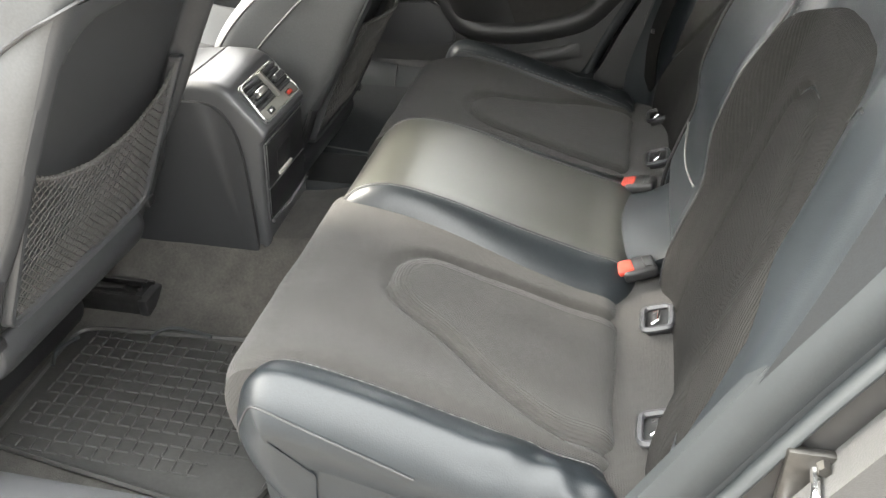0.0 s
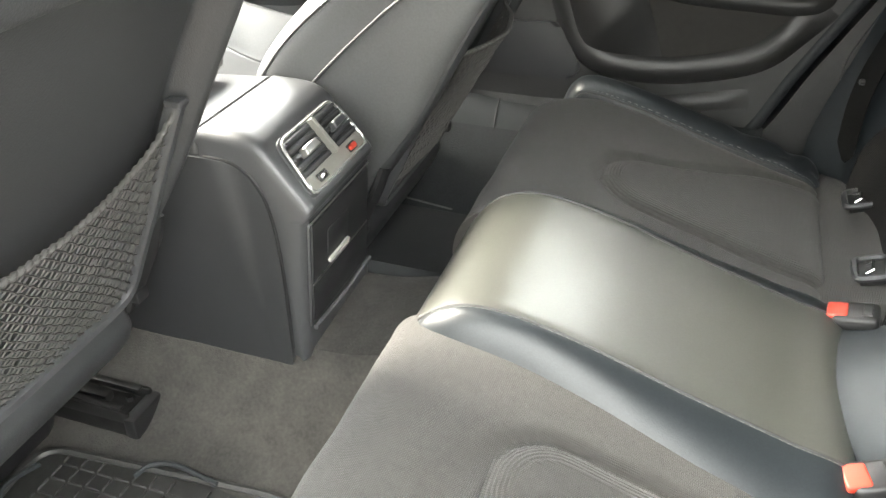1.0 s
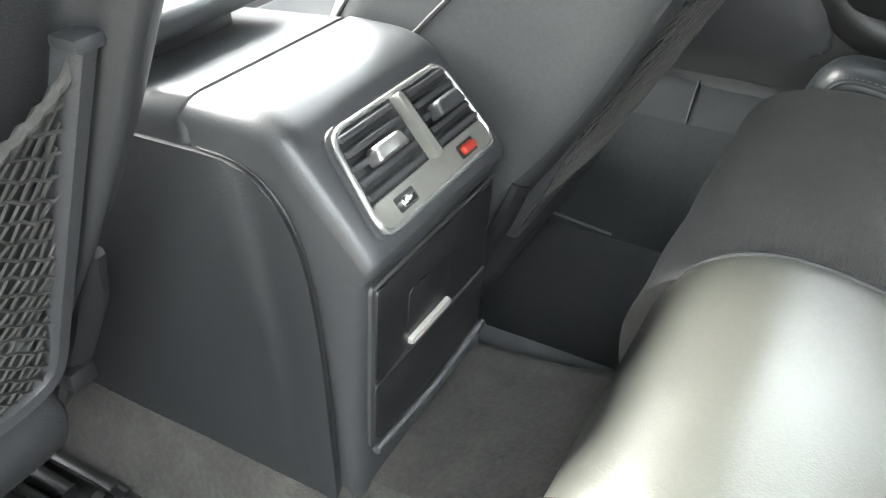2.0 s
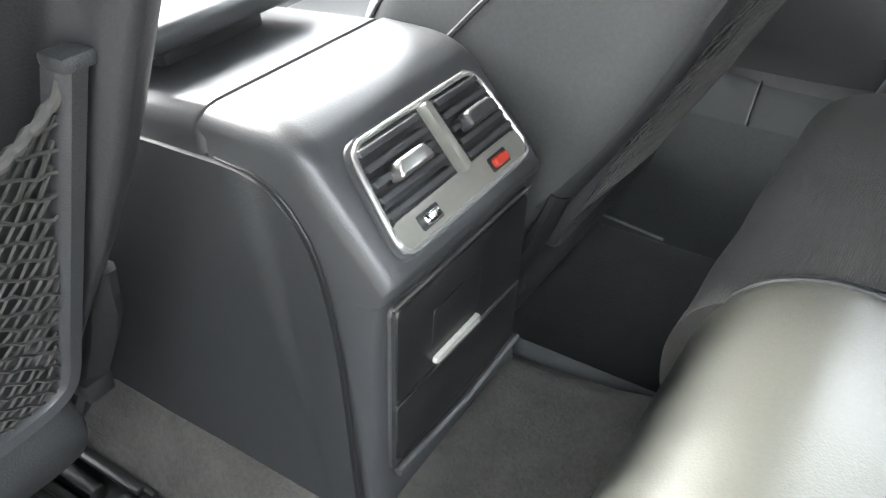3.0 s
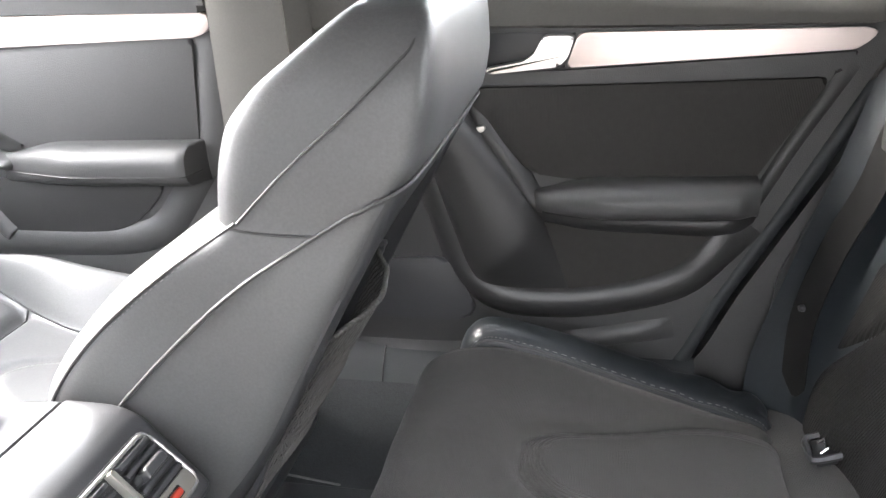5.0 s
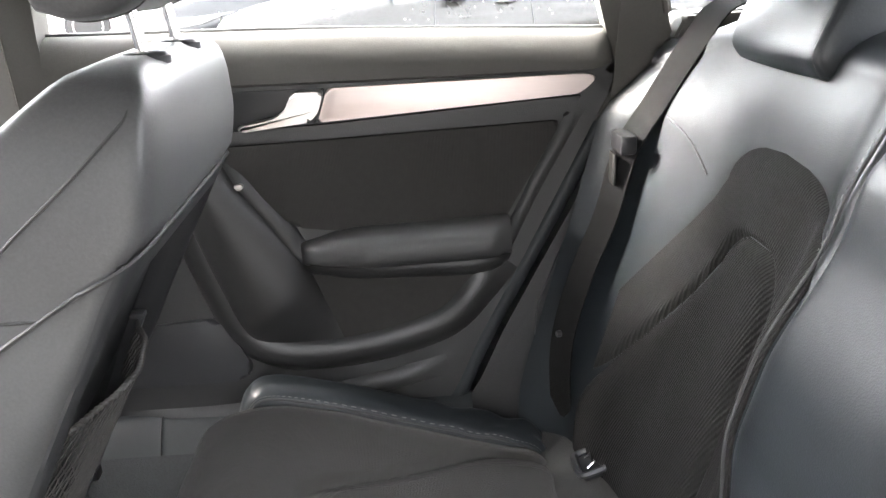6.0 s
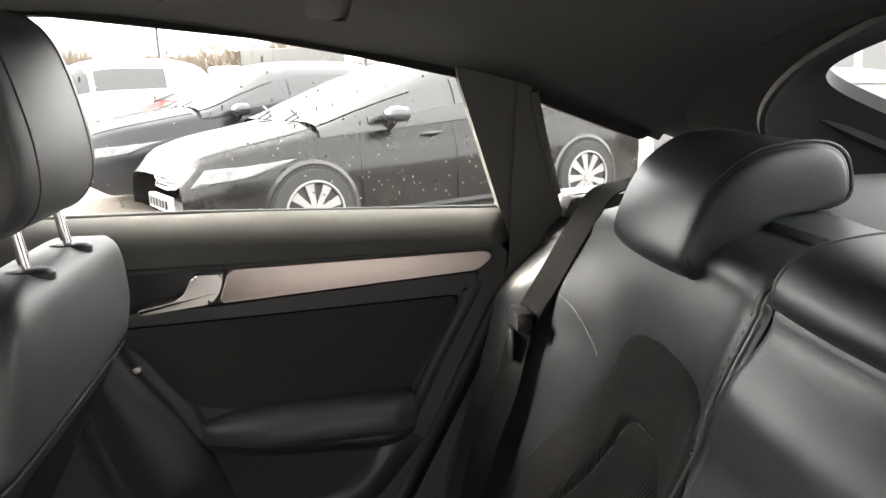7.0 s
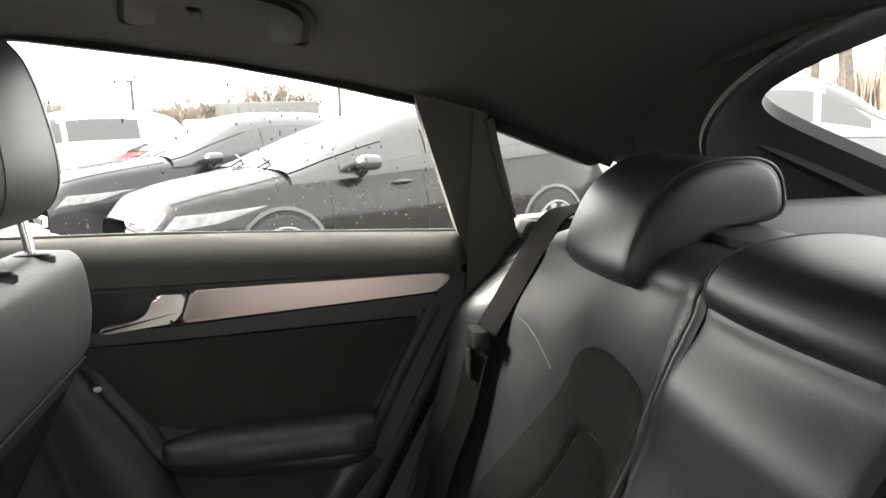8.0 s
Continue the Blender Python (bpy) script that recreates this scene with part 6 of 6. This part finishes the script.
parked_car("parked_van", "silver off-road car parked behind the tailgate", PAINT_SILVER, (7.7, 7.8), radians(-33), SUV, 0.05, chunky=0.08, detail=False)


# ---- truck, poles and trees in the distance
def box_truck(x, y, turn):
    t = thing("box_truck", "pale box truck standing far behind the cars", "truck", loc=(x, y, GZ))
    t.rotation_euler = (0, 0, turn)
    for nm, bm, m in (("cargo_box", box(-2.6, 2.4, -1.1, 1.1, 0.8, 2.75, 0.05), TRUCK_WHITE), ("cab", box(-4.3, -2.75, -1.0, 1.0, 0.5, 2.0, 0.2), PAINT_SILVER),
                      ("cab_glass", box(-4.33, -3.4, -0.9, 0.9, 1.25, 1.8, 0.06), AUTO_GLASS), ("chassis", box(-4.2, 2.4, -0.5, 0.5, 0.45, 0.8, 0.03), PLASTIC_BLACK)):
        part(nm, bm, m, None).parent = t
    for wx in (-3.5, 1.4):
        for wy in (-0.95, 0.95):
            part("wheel", cylinder((wx, wy - 0.14, 0.42), (wx, wy + 0.14, 0.42), 0.42, None, 24), TYRE, None).parent = t
    for xx in [-2.6 + 0.5 * k for k in range(11)]:
        part("side_rib", box(xx - 0.03, xx + 0.03, -1.125, -1.105, 0.85, 2.70, 0.004), TRUCK_WHITE, None).parent = t


def lamp_pole(x, y, hgt):
    p = thing("street_lamp", "thin grey lamp post far across the car park", "lamp post", group="lamp posts", loc=(x, y, GZ))
    part("post", cylinder((0, 0, 0), (0, 0, hgt), 0.13, 0.10, 10), POLE, None).parent = p
    part("lamp_head", box(-0.35, 0.15, -0.12, 0.12, hgt - 0.03, hgt + 0.10, 0.03), POLE, None).parent = p


def bare_tree(x, y, hgt, seed, spread=0.32, levels=5, stout=0.018, fine=0.0):
    """A leafless tree: trunk and limbs forking upwards into fine twigs."""
    rng = random.Random(seed)
    tree = thing("bare_tree", "leafless brown tree at the edge of the car park", "tree", group="bare trees", loc=(x, y, GZ))
    wood, twig = [], []

    def grow(p, d, length, r, lev):
        pts = [p]
        q = p.copy()
        dd = d.copy()
        for k in range(3):
            dd = (dd + Vector((rng.uniform(-1, 1), rng.uniform(-1, 1), rng.uniform(-0.1, 0.7))) * 0.12).normalized()
            q = q + dd * length / 3
            pts.append(q)
        (wood if lev < 2 else twig).append(taper(pts, max(r, fine), max(r * 0.62, fine), 6 if lev < 2 else 3))
        if lev >= levels:
            return
        for k in range(rng.choice((2, 3, 3)) if lev else 5):
            f = rng.uniform(0.45, 1.0)
            b = pts[0].lerp(pts[-1], f) if f < 0.98 else pts[-1]
            i = min(2, int(f * 3))
            b = pts[i].lerp(pts[i + 1], f * 3 - i if f < 1 else 1.0)
            nd = (dd + Vector((rng.uniform(-1, 1), rng.uniform(-1, 1), rng.uniform(-0.2, 0.6))) * (spread * 2.0)).normalized()
            grow(b, nd, length * rng.uniform(0.52, 0.72), r * 0.6, lev + 1)

    grow(Vector((0, 0, 0)), Vector((0, 0, 1)), hgt * 0.42, hgt * stout, 0)
    part("trunk", join(wood), BARK, None).parent = tree
    part("twigs", join(twig), TWIGS, None, "fine bare twigs").parent = tree


def taper(pts, r0, r1, sides):
    bm = bmesh.new()
    rings = []
    n = len(pts)
    for i, p in enumerate(pts):
        d = (pts[min(i + 1, n - 1)] - pts[max(i - 1, 0)]).normalized()
        s = d.orthogonal().normalized()
        w = d.cross(s)
        r = r0 + (r1 - r0) * i / (n - 1)
        rings.append([bm.verts.new(p + r * (math.cos(a) * s + math.sin(a) * w)) for a in (k * 2 * math.pi / sides for k in range(sides))])
    for a, b in zip(rings, rings[1:]):
        for k in range(sides):
            bm.faces.new((a[k], a[(k + 1) % sides], b[(k + 1) % sides], b[k]))
    return bm


def far_wood(x0, y0, x1, y1, hgt, count, seed, name="far_wood"):
    """A line of bare woodland: many thin upright twigs of uneven height."""
    rng = random.Random(seed)
    bm = bmesh.new()
    for k in range(count):
        t = rng.random()
        x, y = x0 + (x1 - x0) * t + rng.uniform(-4, 4), y0 + (y1 - y0) * t + rng.uniform(-4, 4)
        h = hgt * (0.55 + 0.45 * noise.noise(Vector((t * 9, seed, 0))) + rng.uniform(-0.15, 0.3))
        lean_x, lean_y = rng.uniform(-0.14, 0.14) * h, rng.uniform(-0.14, 0.14) * h
        z0 = rng.uniform(0, 0.45) * h
        w = rng.uniform(0.15, 0.34)
        a = [bm.verts.new((x + w * math.cos(c), y + w * math.sin(c), GZ + z0)) for c in (0, 2.1, 4.2)]
        b = bm.verts.new((x + lean_x, y + lean_y, GZ + h))
        for i in range(3):
            bm.faces.new((a[i], a[(i + 1) % 3], b))
    tagged(part(name, bm, TWIGS, None, "", 0), "brown leafless woodland along the horizon", "woodland", kind="stuff")


box_truck(-0.9, 43.3, 0.0)
lamp_pole(-10.8, 60.3, 5.0)
lamp_pole(3.0, 51.3, 4.0)
for k, (tx, ty, th) in enumerate(((-6.2, 54.0, 4.4), (-5.3, 55.0, 4.0), (-3.4, 54.6, 4.3), (-2.4, 54.3, 4.9), (-1.2, 55.0, 4.7), (-0.1, 54.4, 5.0), (0.9, 55.4, 4.3), (-4.4, 55.5, 4.3), (-1.8, 56.0, 4.8), (-0.7, 56.2, 4.8), (-3.0, 56.5, 4.4))):
    bare_tree(tx, ty, th, 3 + k, 0.24, 5, 0.028, 0.026)
bare_tree(11.9, 18.4, 10.5, 31, 0.20, 4)
bare_tree(12.7, 17.7, 11.0, 32, 0.20, 4)
bare_tree(13.3, 17.3, 11.5, 33, 0.20, 4)
bare_tree(14.0, 16.8, 11.0, 34, 0.22, 4)
bare_tree(15.0, 16.2, 11.0, 35, 0.22, 4)
far_wood(-70, 95, -28, 100, 6.5, 9000, 21)
far_wood(-28, 98, -8, 98, 5.5, 7000, 22)
far_wood(-8, 98, 30, 96, 4.2, 4000, 24)
far_wood(60, 90, 120, 40, 9.0, 5000, 23)

# raindrops on the raised side window
rng = random.Random(7)
drops = bmesh.new()
for k in range(420):
    x, z = rng.uniform(0.02, 0.83), rng.uniform(0.775, 1.06)
    if x > 0.83 - (z - 0.76) * 0.40 or z > table(ROOF_EDGE, x)[0] - 0.015 or rng.random() > 0.35 + 0.8 * sstep(0.3, 0.75, x):
        continue
    r = rng.choice((0.0007, 0.0009, 0.0012, 0.0018))
    run = rng.choice((1.0, 1.0, 1.3, 2.5))
    y = 0.757 + lean(z) - 0.735
    ring = [[drops.verts.new((x + r * f * math.cos(a), y + r * o, z + r * f * run * math.sin(a))) for a in (k2 * math.pi / 3 for k2 in range(6))] for f, o in ((1.0, 0.0), (0.75, 0.55))]
    for i in range(6):
        drops.faces.new((ring[0][i], ring[0][(i + 1) % 6], ring[1][(i + 1) % 6], ring[1][i]))
    drops.faces.new(ring[1])
WATER = material("water_drop", (0.75, 0.76, 0.76), 0.08, vary=0.05, spec=0.8)
tagged(part("raindrops", drops, WATER, None, "", 30), "raindrops clinging to the side window", "raindrops", kind="stuff")
